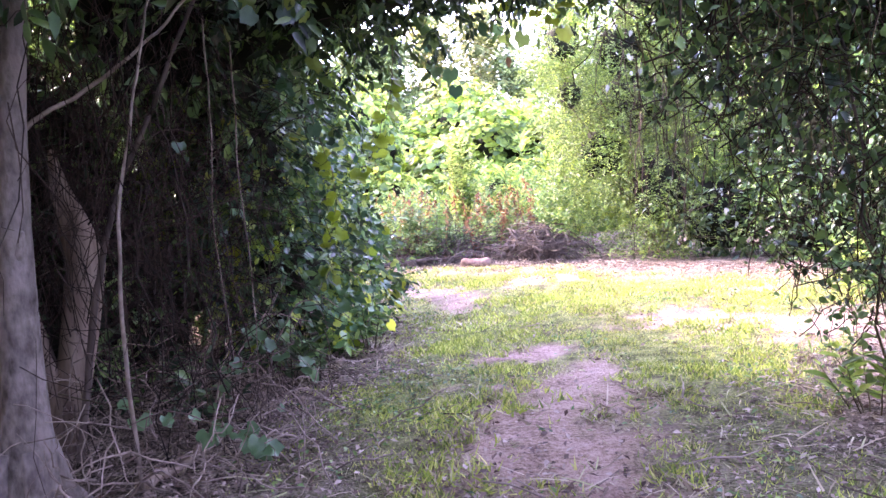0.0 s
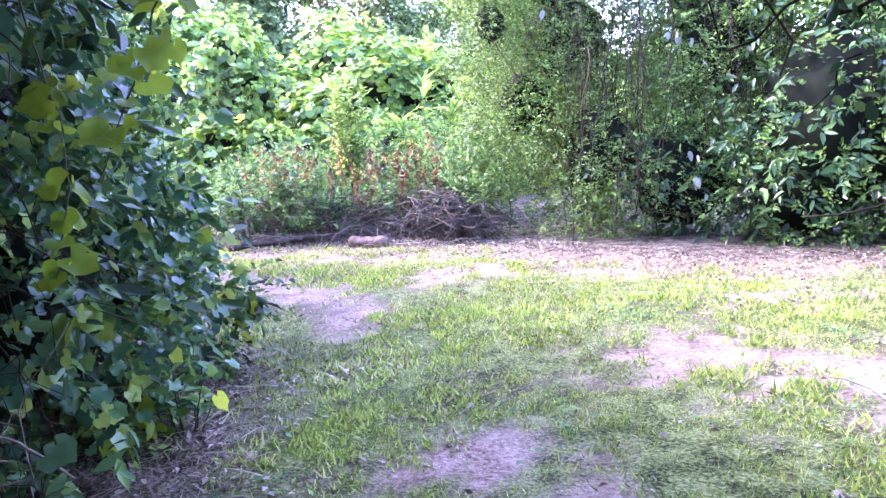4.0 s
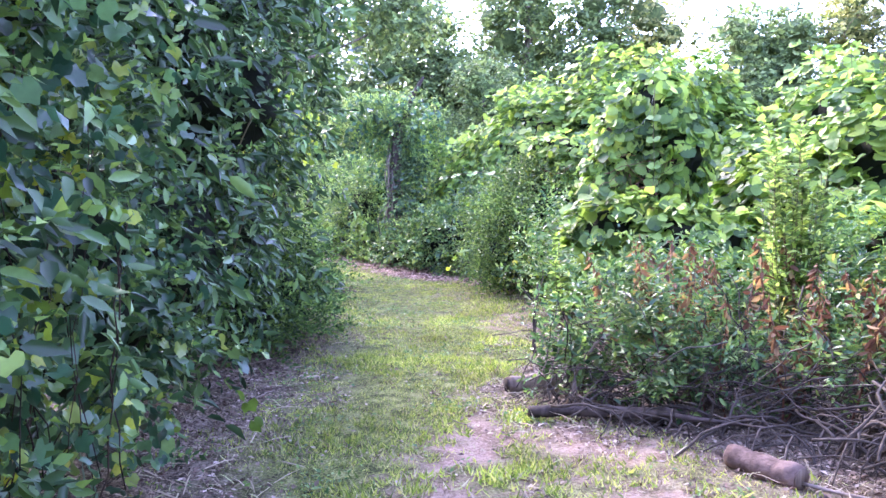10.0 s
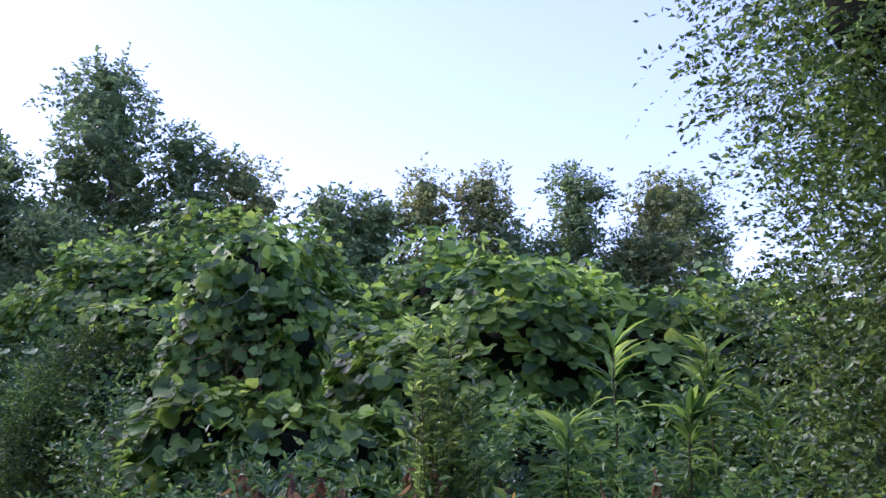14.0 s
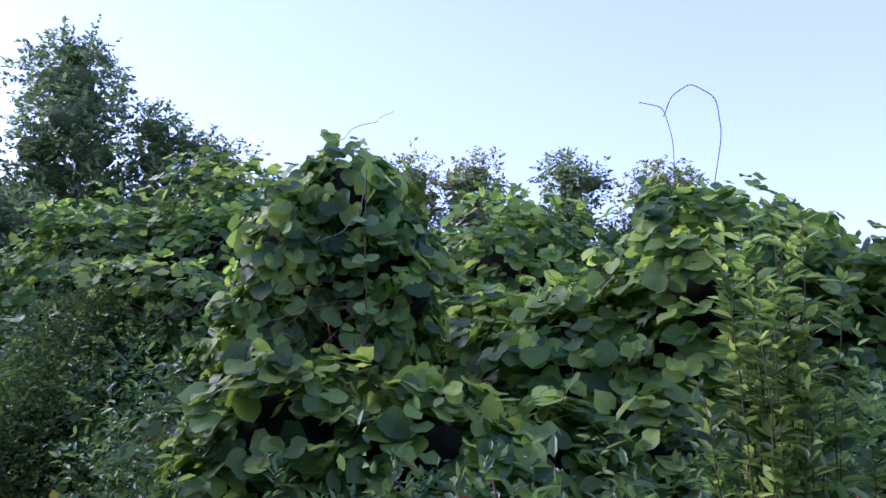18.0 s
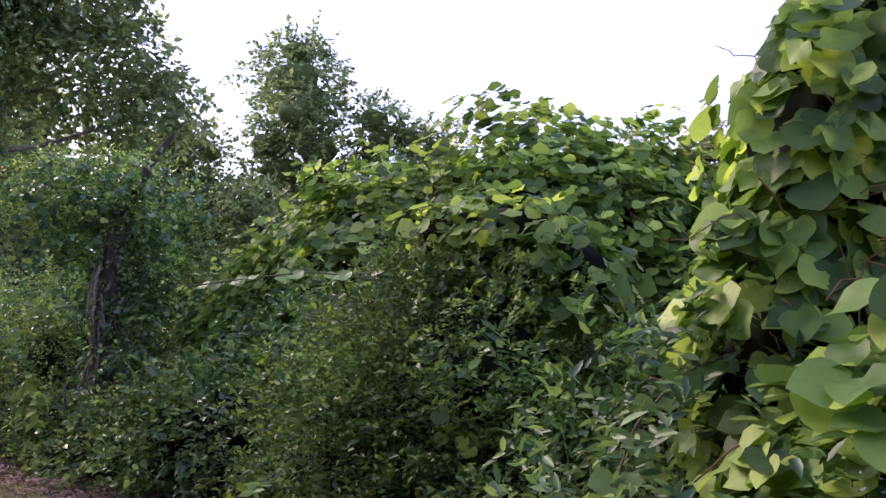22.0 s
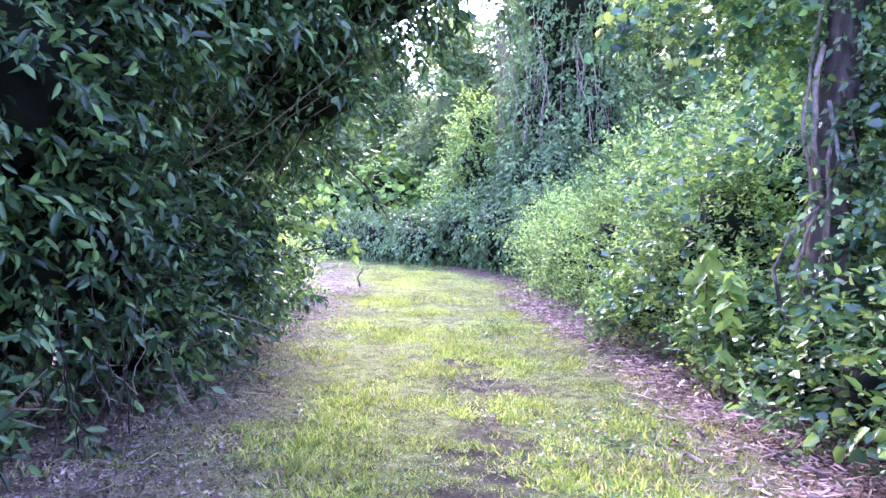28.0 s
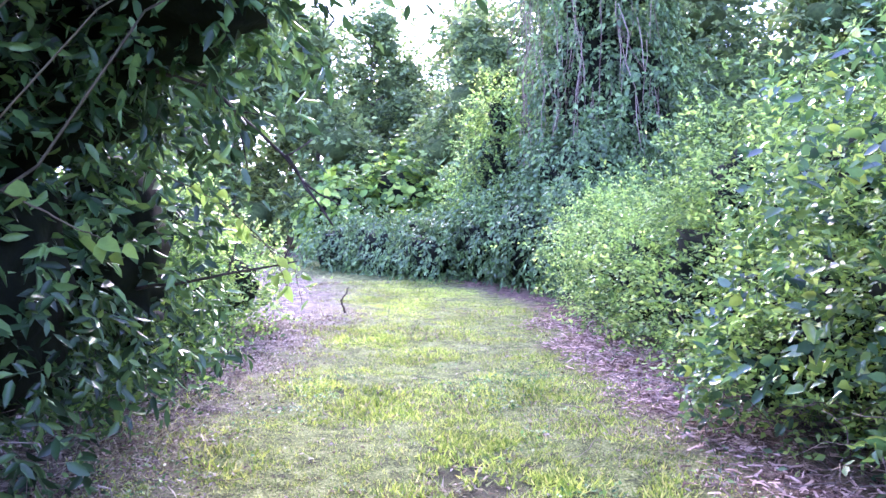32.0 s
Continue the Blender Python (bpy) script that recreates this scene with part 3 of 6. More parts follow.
def cover(x, y):
    """What lies on the ground: bare earth, dark earth, wood chips, dry litter (0 to 1 each)."""
    lane = in_lane(x, y)
    dl, dr = line_distance(x, y, LEFT), line_distance(x, y, RIGHT)
    r1, r2 = ripple(x, y), ripple(1.9 * x, 1.9 * y, 4.0)
    bare = blobs(x, y, BARE)
    dark = blobs(x, y, DARK)
    late = np.clip((y - 17.5) / 3, 0, 1) * (x < -4)
    chips = np.clip(1.2 - (dr + 0.25 * r1) / 0.58, 0, 1) * late * np.where(lane, 1, np.clip(1.2 - dr, 0, 1))
    early = np.clip((13.5 - y) / 3, 0, 1) * np.clip((y - 7.5) / 2, 0, 1)
    bare = np.maximum(bare, np.clip(1.1 - (dr + 0.35 * r1) / 0.9, 0, 1) * early * 0.7 * lane)
    litter = np.where(lane, np.clip(1.2 - (dl + 0.3 * r2) / (0.6 + 0.2 * (y > 9) + 0.9 * np.clip((4.5 - y) / 2, 0, 1) + 1.3 * np.clip((-7.2 - x) / 1.5, 0, 1) * np.clip((y - 14.5) / 2, 0, 1) * np.clip((21.5 - y) / 3, 0, 1)), 0, 1), 1.0)
    litter = np.maximum(litter, np.where(lane, np.clip(1.2 - (y - 1.0 + 0.9 * r1) / 3.1, 0, 0.9), 0))
    litter = np.maximum(litter, np.clip(0.8 - (dr + 0.5 * r2) / (0.6 + 1.0 * early), 0, 1) * lane)
    return bare, dark, chips, litter * (1 - chips), lane


def ground_material():
    mat, nodes, links = nodes_of("lane_ground")
    bsdf = nodes["Principled BSDF"]

    def attr(name):
        a = nodes.new("ShaderNodeAttribute")
        a.attribute_name = name
        return a.outputs["Fac"]

    def mixed(fac, a, b):
        m = nodes.new("ShaderNodeMix")
        m.data_type = "RGBA"
        links.new(fac, m.inputs["Factor"])
        links.new(a, m.inputs["A"])
        links.new(b, m.inputs["B"])
        return m.outputs["Result"]

    def speck(scale, stops, detail=9):
        n, w = noise_node(nodes, links, scale, detail), noise_node(nodes, links, scale * 0.12, 4)
        n.inputs["Roughness"].default_value = 0.7
        m = nodes.new("ShaderNodeMix")
        m.inputs["Factor"].default_value = 0.35
        links.new(n.outputs["Fac"], m.inputs["A"])
        links.new(w.outputs["Fac"], m.inputs["B"])
        return ramp(nodes, links, m.outputs["Result"], stops).outputs["Color"]

    # darkest grass stop: shade at the blades' roots painted into the speckle
    grass = speck(52, [(0.41, (0.02, 0.022, 0.008)), (0.48, (0.09, 0.11, 0.03)), (0.53, (0.16, 0.19, 0.055)), (0.6, (0.27, 0.28, 0.115))], 4)
    earth = speck(36, [(0.40, (0.14, 0.09, 0.065)), (0.48, (0.32, 0.215, 0.165)), (0.6, (0.46, 0.335, 0.275))], 6)
    dark = speck(45, [(0.42, (0.015, 0.012, 0.008)), (0.6, (0.085, 0.066, 0.05))], 5)
    chips = speck(60, [(0.42, (0.022, 0.013, 0.01)), (0.5, (0.13, 0.08, 0.058)), (0.58, (0.34, 0.225, 0.165))], 4)
    litter = speck(55, [(0.42, (0.02, 0.015, 0.011)), (0.49, (0.115, 0.092, 0.067)), (0.58, (0.30, 0.25, 0.195))], 4)
    c = mixed(attr("litter"), grass, litter)
    c = mixed(attr("bare"), c, earth)
    c = mixed(attr("dark"), c, dark)
    c = mixed(attr("chips"), c, chips)
    links.new(c, bsdf.inputs["Base Color"])
    bsdf.inputs["Roughness"].default_value = 0.95
    bsdf.inputs["Specular IOR Level"].default_value = 0.15
    bp = nodes.new("ShaderNodeBump")
    bp.inputs["Strength"].default_value, bp.inputs["Distance"].default_value = 1.0, 0.03
    links.new(noise_node(nodes, links, 50, 5).outputs["Fac"], bp.inputs["Height"])
    links.new(bp.outputs[0], bsdf.inputs["Normal"])
    return mat


def build_ground():
    xs = np.concatenate([[-2500, -600, -150, -70, -45], np.arange(-30, 7.01, 0.16), [12, 25, 60, 150, 600, 2500]])
    ys = np.concatenate([[-2500, -600, -150, -50, -20], np.arange(-4, 32.01, 0.16), [36, 45, 60, 90, 200, 700, 2500]])
    X, Y = np.meshgrid(xs, ys)
    Z = ground_z(X, Y)
    bare, dark, chips, litter, lane = cover(X, Y)
    Z = Z - 0.02 * bare - 0.025 * dark + 0.012 * chips + 0.012 * ripple(2.7 * X, 2.7 * Y, 1.0) * (np.abs(X) < 40)
    n, w = X.size, len(xs)
    i, j = np.meshgrid(np.arange(len(ys) - 1), np.arange(w - 1), indexing="ij")
    a = (i * w + j).ravel()
    tris = np.concatenate([np.stack([a, a + 1, a + w + 1], -1), np.stack([a, a + w + 1, a + w], -1)])
    me = mesh_from("ground", np.stack([X, Y, Z], -1), tris, ground_material(), True)
    for name, f in (("bare", bare), ("dark", dark), ("chips", chips), ("litter", litter)):
        me.attributes.new(name, "FLOAT", "POINT").data.foreach_set("value", np.clip(f, 0, 1).astype(np.float32).ravel())
    tagged(new("ground", me), "mown grassy lane with bare pinkish earth, dry litter and wood chips", "ground", kind="structure")


def build_grass():
    rng = np.random.default_rng(5)
    n = 1150000
    x, y = rng.uniform(-24, 5.2, n), rng.uniform(0.6, 29.5, n)
    keep = line_distance(x, y, LANE_LINE + [(-16, 24.5), (-20, 27)]) < rng.uniform(2.0, 6.0, n)
    x, y = x[keep], y[keep]
    n = len(x)
    bare, dark, chips, litter, lane = cover(x, y)
    want = lane * np.clip(1.0 - 1.15 * bare - 1.0 * dark - 1.1 * chips, 0.03, 1) * np.clip(0.75 + 0.35 * ripple(1.0 * x, 1.0 * y, 2.0) + 1.0 * ripple(4 * x, 4 * y, 3.0), 0.02, 1.2) * (1 - 0.5 * litter)
    keep = rng.random(n) < np.minimum(1, want * 1.35)
    x, y, litter, bare, dark = x[keep], y[keep], litter[keep], bare[keep], dark[keep]
    dryness = np.clip(0.2 + 0.16 * (x < -4) + 0.6 * litter + 0.4 * bare + 0.3 * dark + 0.4 * ripple(0.8 * x, 0.8 * y, 7.0), 0, 0.95)
    dry = rng.random(len(x)) < dryness
    high = np.clip(0.75 + 0.5 * ripple(x, y, 9.0), 0.45, 1.5)
    for name, label, mat, sel in (("grass", "short mown green and yellowing grass", GRASS, ~dry), ("dry_grass", "dry straw-coloured cut grass", STRAW, dry)):
        px, py, hh = x[sel], y[sel], high[sel]
        out = []
        for k in range(4):
            m = len(px)
            qx, qy = px + rng.normal(0, 0.025, m), py + rng.normal(0, 0.025, m)
            pos = np.stack([qx, qy, ground_z(qx, qy) - 0.01], -1)
            lean = rng.normal(0, 0.8 if mat is GRASS else 1.2, (m, 3))
            lean[:, 2] = 1.0 if mat is GRASS else 0.6
            out.append(leaves(rng, BLADE, pos, lean, rng.normal(size=(m, 3)), 0.055 * hh * rng.uniform(0.45, 1.4, m)))
        v, t = gather(out)
        tagged(new(name, mesh_from(name, v, t, mat)), label, "grass", kind="stuff")
    # low broad-leaved weeds in the turf
    m = 260000
    x, y = rng.uniform(-16, 4.5, m), rng.uniform(2.5, 25, m)
    bare, dark, chips, litter, lane = cover(x, y)
    keep = lane & (rng.random(m) < np.clip(ripple(1.1 * x, 1.1 * y, 12.0) * 1.5 - 0.15, 0.01, 0.8) * np.clip(1 - bare - dark - chips - 0.6 * litter, 0, 1))
    x, y = x[keep], y[keep]
    pos = np.stack([x, y, ground_z(x, y) + rng.uniform(0.005, 0.035, len(x))], -1)
    v, t = leaves(rng, SMALL, pos, rng.normal(size=(len(x), 3)) * (1, 1, 0.3) + UP * 0.3, UP + rng.normal(0, 0.35, (len(x), 3)), rng.uniform(0.02, 0.05, len(x)))
    tagged(new("turf_weeds", mesh_from("turf_weeds", v, t, WEED)), "low broad-leaved weeds spreading in the mown grass", "weeds", kind="stuff")


BLADE = (np.array([(-0.12, 0, 0), (0.12, 0, 0), (0.0, 1.0, 0.25)], float), np.array([(0, 1, 2)]))


def build_litter():
    rng = np.random.default_rng(6)
    n = 640000
    x, y = rng.uniform(-20, 5, n), rng.uniform(1.0, 28, n)
    keep = np.minimum(line_distance(x, y, LEFT[1:16]), line_distance(x, y, RIGHT[1:24])) < 2.3
    x, y = x[keep], y[keep]
    n = len(x)
    bare, dark, chips, litter, lane = cover(x, y)
    dl, dr = line_distance(x, y, LEFT), line_distance(x, y, RIGHT)
    keep = (rng.random(n) < np.clip(0.9 * litter * (0.75 + 0.6 * ripple(3 * x, 3 * y, 5.0)) + 0.02, 0, 1)) & (lane | (np.minimum(dl, dr) < 0.5))
    x, y = x[keep], y[keep]
    pos = np.stack([x, y, ground_z(x, y) + rng.uniform(0.003, 0.03, len(x))], -1)
    ax = rng.normal(size=(len(x), 3)) * (1, 1, 0.25)
    v, t = leaves(rng, SMALL, pos, ax, UP + rng.normal(0, 0.35, (len(x), 3)), rng.uniform(0.02, 0.055, len(x)))
    tagged(new("leaf_litter", mesh_from("leaf_litter", v, t, LITTER)), "brown and grey fallen leaves strewn on the lane's edge", "leaf litter", kind="stuff")
    # long dry stalks of cut grass
    m = 110000
    x, y = rng.uniform(-16, 2, m), rng.uniform(1.5, 23, m)
    litter, lane = cover(x, y)[3:]
    keep = (rng.random(m) < litter * np.clip(0.35 + 0.9 * ripple(1.3 * x, 1.3 * y, 8.0), 0, 1)) & (lane | (line_distance(x, y, LEFT) < 0.5))
    x, y = x[keep], y[keep]
    pos = np.stack([x, y, ground_z(x, y) + rng.uniform(0.005, 0.05, len(x))], -1)
    v, t = leaves(rng, STRAWSHAPE, pos, rng.normal(size=(len(x), 3)) * (1, 1, 0.15), UP + rng.normal(0, 0.3, (len(x), 3)), rng.uniform(0.08, 0.26, len(x)))
    tagged(new("dry_straw", mesh_from("dry_straw", v, t, STRAW)), "long pale stalks of cut dry grass strewn in the litter", "straw", kind="stuff")
    # small twigs lying in the litter
    x, y = rng.uniform(-16, 5, 5000), rng.uniform(1.5, 26, 5000)
    bare, dark, chips, litter, lane = cover(x, y)
    dl, dr = line_distance(x, y, LEFT), line_distance(x, y, RIGHT)
    keep = (rng.random(5000) < np.clip(litter * 0.8, 0.01, 1)) & (lane | (np.minimum(dl, dr) < 1.0))
    out = []
    for a, b in zip(x[keep], y[keep]):
        g, ln, an = float(ground_z(a, b)), rng.uniform(0.08, 0.4), rng.uniform(0, 6.3)
        out.append(tube(wander(rng, (a, b, g + 0.015), (a + ln * math.cos(an), b + ln * math.sin(an), g + rng.uniform(0.01, 0.05)), 4, 0.2), rng.uniform(0.0015, 0.005), 4))
    v, t = gather(out)
    tagged(new("fallen_twigs", mesh_from("fallen_twigs", v, t, TWIG, True)), "thin dry twigs scattered on the ground", "twigs", kind="stuff")
    # wood chips of the mulch strip
    x, y = rng.uniform(-18, -4, 130000), rng.uniform(17.5, 28, 130000)
    chips = cover(x, y)[2]
    keep = rng.random(130000) < chips * 0.9
    x, y = x[keep], y[keep]
    pos = np.stack([x, y, ground_z(x, y) + rng.uniform(0.008, 0.035, len(x))], -1)
    v, t = leaves(rng, CHIPSHAPE, pos, rng.normal(size=(len(x), 3)) * (1, 1, 0.2), UP + rng.normal(0, 0.45, (len(x), 3)), rng.uniform(0.03, 0.13, len(x)) * rng.uniform(0.6, 1.0, len(x)))
    tagged(new("wood_chips", mesh_from("wood_chips", v, t, CHIP)), "reddish-brown wood chips and bark mulch along the bushes", "mulch", kind="stuff")


STRAWSHAPE = (np.array([(-0.018, 0, 0), (0.018, 0, 0), (0.02, 0.5, 0.06), (-0.015, 0.5, 0.06), (0.0, 1.0, 0.0)], float), np.array([(0, 1, 2), (0, 2, 3), (3, 2, 4)]))
CHIPSHAPE = (np.array([(-0.07, 0, 0), (0.07, 0.05, 0), (0.055, 1, 0), (-0.06, 0.95, 0), (0, 0.1, 0.07), (0, 0.9, 0.07)], float), np.array([(0, 1, 4), (1, 2, 5), (1, 5, 4), (2, 3, 5), (3, 0, 4), (3, 4, 5)]))

build_ground()

# ---- hedges and bushes ----
R = np.random.default_rng(11)

# the thicket that the walk comes out of
bush("thicket", "dark tangled thicket arching over the start of the lane", "thicket", "laurel",
     [(-3.0, 5.3, 0.6, 1.0, 0.7, 0.8), (-2.6, 6.2, 0.7, 1.0, 0.8, 0.9), (-3.6, 3.4, 1.6, 1.0, 1.6, 1.9), (-3.4, 6.2, 1.6, 1.2, 1.3, 1.8), (-2.2, 3.6, 2.9, 1.5, 1.5, 0.7), (-1.5, 5.2, 2.7, 1.3, 1.2, 0.85), (-2.0, 6.4, 2.5, 1.2, 1.1, 0.9)],
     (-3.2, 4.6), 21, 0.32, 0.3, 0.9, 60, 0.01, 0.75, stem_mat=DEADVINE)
# mostly unseen masses, added to keep sky light off the thicket
bush("light_block_thicket", "added leafy masses behind and above the lane's start that block light", "thicket", "laurel",
     [(-3.0, 0.2, 1.6, 1.5, 1.8, 2.0), (3.3, 0.6, 1.5, 1.3, 1.8, 1.8), (-4.6, 4.6, 2.4, 1.3, 2.4, 2.4), (0, -3.2, 2.0, 3.5, 1.2, 2.3), (-3.2, 2.4, 4.0, 1.8, 2.0, 0.9), (-2.0, 5.4, 3.9, 1.8, 1.6, 0.8), (-3.6, 7.4, 1.0, 1.1, 1.0, 1.2), (-3.9, 6.3, 0.9, 1.1, 1.0, 1.1), (-3.3, 5.4, 0.4, 0.8, 0.8, 0.6), (-2.6, 1.6, 3.3, 1.6, 1.6, 0.9), (-2.6, 3.6, 4.0, 1.3, 1.4, 0.6), (0, -1.6, 3.8, 2.6, 1.6, 0.8), (-1.7, 4.4, 3.9, 1.4, 1.8, 0.5), (-2.3, 6.6, 3.7, 1.3, 1.2, 0.5), (3.2, 3.2, 3.5, 1.1, 1.6, 0.5)], (-3.6, 0.6), 20, 0.9, 0.2, 1.6, 0, 0.02, 0.94)
canopy = bush("overhanging_canopy", "leafy branches meeting overhead above the lane", "tree branches", "laurel",
     [(-0.6, 5.0, 2.75, 1.0, 0.9, 0.6), (0.7, 4.9, 3.0, 1.0, 0.8, 0.55), (2.0, 4.0, 2.95, 0.9, 1.0, 0.65), (0.6, 2.4, 3.3, 1.9, 1.2, 0.6), (3.0, 3.8, 2.3, 0.7, 0.9, 0.9), (2.3, 4.1, 2.45, 0.7, 0.7, 0.5), (2.9, 4.2, 1.3, 0.5, 0.6, 0.8), (-0.4, 6.0, 3.4, 1.0, 0.7, 0.45)], (3.3, 4.2), 22, 1.0, 0.5, 0.7, 0, 0.016, 0.7, extra=(("grape", 0.2),))
bush("vine_bush", "bush swathed in green wild grape leaves beside the lane", "bush", "grape",
     [(-1.35, 6.5, 0.7, 0.6, 0.8, 0.9), (-1.15, 7.3, 0.6, 0.45, 0.6, 0.65), (-1.85, 7.6, 1.7, 0.8, 0.9, 1.2), (-1.55, 6.3, 1.7, 0.7, 0.8, 0.9)], (-1.6, 7.0), 23, 0.8, 0.5, 0.8, 60, 0.006, 0.55, extra=(("laurel", 0.55), ("fine", 0.35), ("litgrape", 0.14)), stem_mat=DEADVINE)
bush("vine_hedge", "tall hedge covered with heart-shaped vine leaves", "hedge", "grape",
     [(-2.3, 8.5, 1.5, 0.85, 0.75, 1.6), (-2.8, 9.2, 2.8, 1.0, 0.9, 1.0), (-3.15, 9.9, 1.2, 0.8, 0.8, 1.3), (-2.6, 7.9, 3.3, 1.0, 1.0, 0.9)], (-2.7, 8.9), 24, 0.5, 0.5, 0.9, 60, 0.006, 0.6, extra=(("laurel", 0.65), ("fine", 0.2), ("litgrape", 0.06)), stem_mat=DEADVINE)
bush("laurel_tree", "dark glossy-leaved evergreen tree leaning over the lane", "tree", "laurel",
     [(-4.2, 11.3, 1.2, 1.0, 1.0, 1.3), (-4.6, 12.3, 2.6, 1.25, 1.3, 1.1), (-4.4, 11.0, 3.6, 1.6, 1.4, 1.1), (-4.9, 12.6, 3.9, 1.6, 1.5, 1.1), (-5.3, 13.2, 1.4, 1.1, 0.9, 1.5)], (-4.9, 12.1), 25, 1.0, 0.45, 1.0, 30, 0.02, 0.7)
bush("feathery_bush", "low dark fine-leaved bush at the lane's edge", "bush", "fine",
     [(-4.9, 13.7, 0.6, 0.65, 0.7, 0.7), (-5.4, 14.5, 0.5, 0.6, 0.6, 0.6), (-4.6, 13.0, 0.4, 0.45, 0.5, 0.5)], (-5.2, 14.0), 26, 1.5, 0.4, 1.0, 14, 0.008, 0.6)
bush("vine_screen", "curtain of yellow-green grape vine leaves over dry stems", "vine", "grape",
     [(-6.82, 15.9, 1.3, 0.26, 0.36, 0.85), (-6.8, 15.95, 2.2, 0.3, 0.38, 0.8), (-6.5, 15.7, 2.75, 0.5, 0.45, 0.4)], (-6.7, 15.4), 27, 0.8, 0.7, 0.62, 80, 0.004, 0, extra=(("litgrape", 0.45),), stem_mat=TWIG)
bush("laurel_thicket", "broad dark evergreen tree with drooping leaves above the lane", "tree", "laurel",
     [(-11.6, 16.2, 1.3, 1.5, 1.3, 1.5), (-11.5, 17.3, 0.7, 0.8, 0.7, 0.85), (-12.9, 19.0, 0.8, 0.8, 0.7, 0.95), (-12.8, 18.0, 1.4, 1.4, 1.3, 1.5), (-12.4, 17.6, 3.2, 2.1, 1.9, 1.4), (-13.0, 19.0, 3.6, 1.9, 1.7, 1.2), (-13.2, 20.2, 4.0, 1.5, 1.5, 1.1), (-12.6, 20.9, 4.3, 1.3, 1.3, 1.1), (-12.0, 16.8, 4.2, 1.9, 1.8, 1.1), (-14.0, 19.2, 1.0, 1.0, 0.9, 1.1), (-11.6, 17.9, 2.6, 1.1, 1.0, 1.3), (-13.5, 20.9, 3.0, 0.9, 0.9, 0.9), (-14.4, 20.2, 2.4, 1.0, 0.9, 0.9), (-12.8, 21.4, 4.0, 1.0, 1.0, 0.9), (-12.5, 21.8, 4.5, 0.75, 0.75, 0.8), (-11.9, 19.6, 4.5, 1.4, 1.4, 0.8), (-14.0, 20.0, 1.2, 0.8, 0.65, 1.15), (-15.0, 20.8, 1.4, 0.85, 0.65, 1.1), (-14.6, 20.6, 2.6, 1.1, 0.9, 0.9), (-13.8, 17.4, 2.2, 1.3, 1.3, 1.7), (-12.4, 18.5, 2.1, 1.0, 0.9, 1.3), (-12.2, 15.0, 2.4, 1.5, 1.2, 1.8)], (-12.9, 17.8), 28, 1.1, 0.5, 0.95, 40, 0.01, 0.72)
bush("mixed_hedge", "dark mixed hedge with bare stems below", "hedge", "laurel",
     [(-9.4, 15.0, 1.1, 1.4, 0.9, 1.3), (-8.0, 14.4, 1.4, 1.2, 0.9, 1.5), (-10.4, 15.4, 2.8, 1.5, 1.2, 1.3), (-7.6, 14.0, 3.0, 1.4, 1.1, 1.3)], (-9.0, 14.5), 29, 1.0, 0.4, 1.0, 26, 0.014, 0.75)
bush("edge_bush", "bright green vines over a low heap of brush", "bush", "bramble",
     [(-18.2, 22.0, 0.8, 0.7, 0.6, 0.8), (-19.2, 23.0, 0.8, 0.7, 0.7, 0.7), (-18.8, 22.0, 1.6, 0.8, 0.7, 0.6)], (-18.6, 22.2), 30, 1.2, 0.4, 1.1, 20, 0.01, 0.68)
bush("twiggy_bush", "dark fine-leaved bush full of dry twigs", "bush", "fine",
     [(-15.3, 20.4, 0.6, 0.7, 0.6, 0.7), (-16.3, 21.2, 0.6, 0.7, 0.6, 0.65), (-17.2, 21.8, 0.5, 0.6, 0.5, 0.6), (-15.6, 20.0, 1.4, 0.8, 0.7, 0.8), (-16.9, 21.0, 1.3, 0.8, 0.7, 0.7)], (-16.2, 20.8), 41, 0.9, 0.5, 1.1, 60, 0.006, 0.6, stem_mat=TWIG)

# beyond the mown lane, round the first bend
bush("vine_tree", "tall pale-green privet tree hung with vines", "tree", "privet",
     [(3.3, 11.9, 1.0, 1.1, 1.1, 1.3), (3.2, 12.9, 2.4, 1.4, 1.4, 1.3), (3.7, 13.2, 3.9, 1.5, 1.5, 1.2), (2.9, 12.5, 3.2, 0.95, 1.0, 0.9), (4.4, 13.4, 5.2, 1.6, 1.4, 1.0), (2.5, 12.3, 1.6, 0.8, 0.7, 0.9), (4.8, 11.6, 2.2, 1.3, 1.2, 1.7), (1.95, 11.9, 3.3, 0.6, 0.65, 0.7), (2.0, 11.8, 2.5, 0.42, 0.45, 0.5)], (3.6, 12.8), 31, 0.78, 0.55, 0.6, 50, 0.012, 0.5)
bush("shrub_wall", "dark shrubs and saplings tangled with hanging vines", "bush", "laurel",
     [(5.2, 10.2, 1.2, 1.1, 1.1, 1.4), (6.2, 9.0, 1.4, 1.2, 1.2, 1.6), (6.0, 10.6, 3.2, 1.6, 1.5, 1.4), (7.0, 8.0, 2.4, 1.3, 1.5, 1.8), (4.1, 11.3, 0.6, 1.0, 0.6, 0.75), (5.0, 10.3, 0.5, 0.9, 0.7, 0.65), (5.9, 9.2, 0.5, 0.8, 0.8, 0.65), (5.4, 12.6, 3.2, 1.4, 1.2, 1.7), (6.6, 11.0, 4.6, 1.5, 1.4, 1.2)], (6.0, 9.8), 32, 0.6, 0.5, 1.0, 70, 0.01, 0.76, extra=(("privet", 0.15), ("fine", 0.25)))
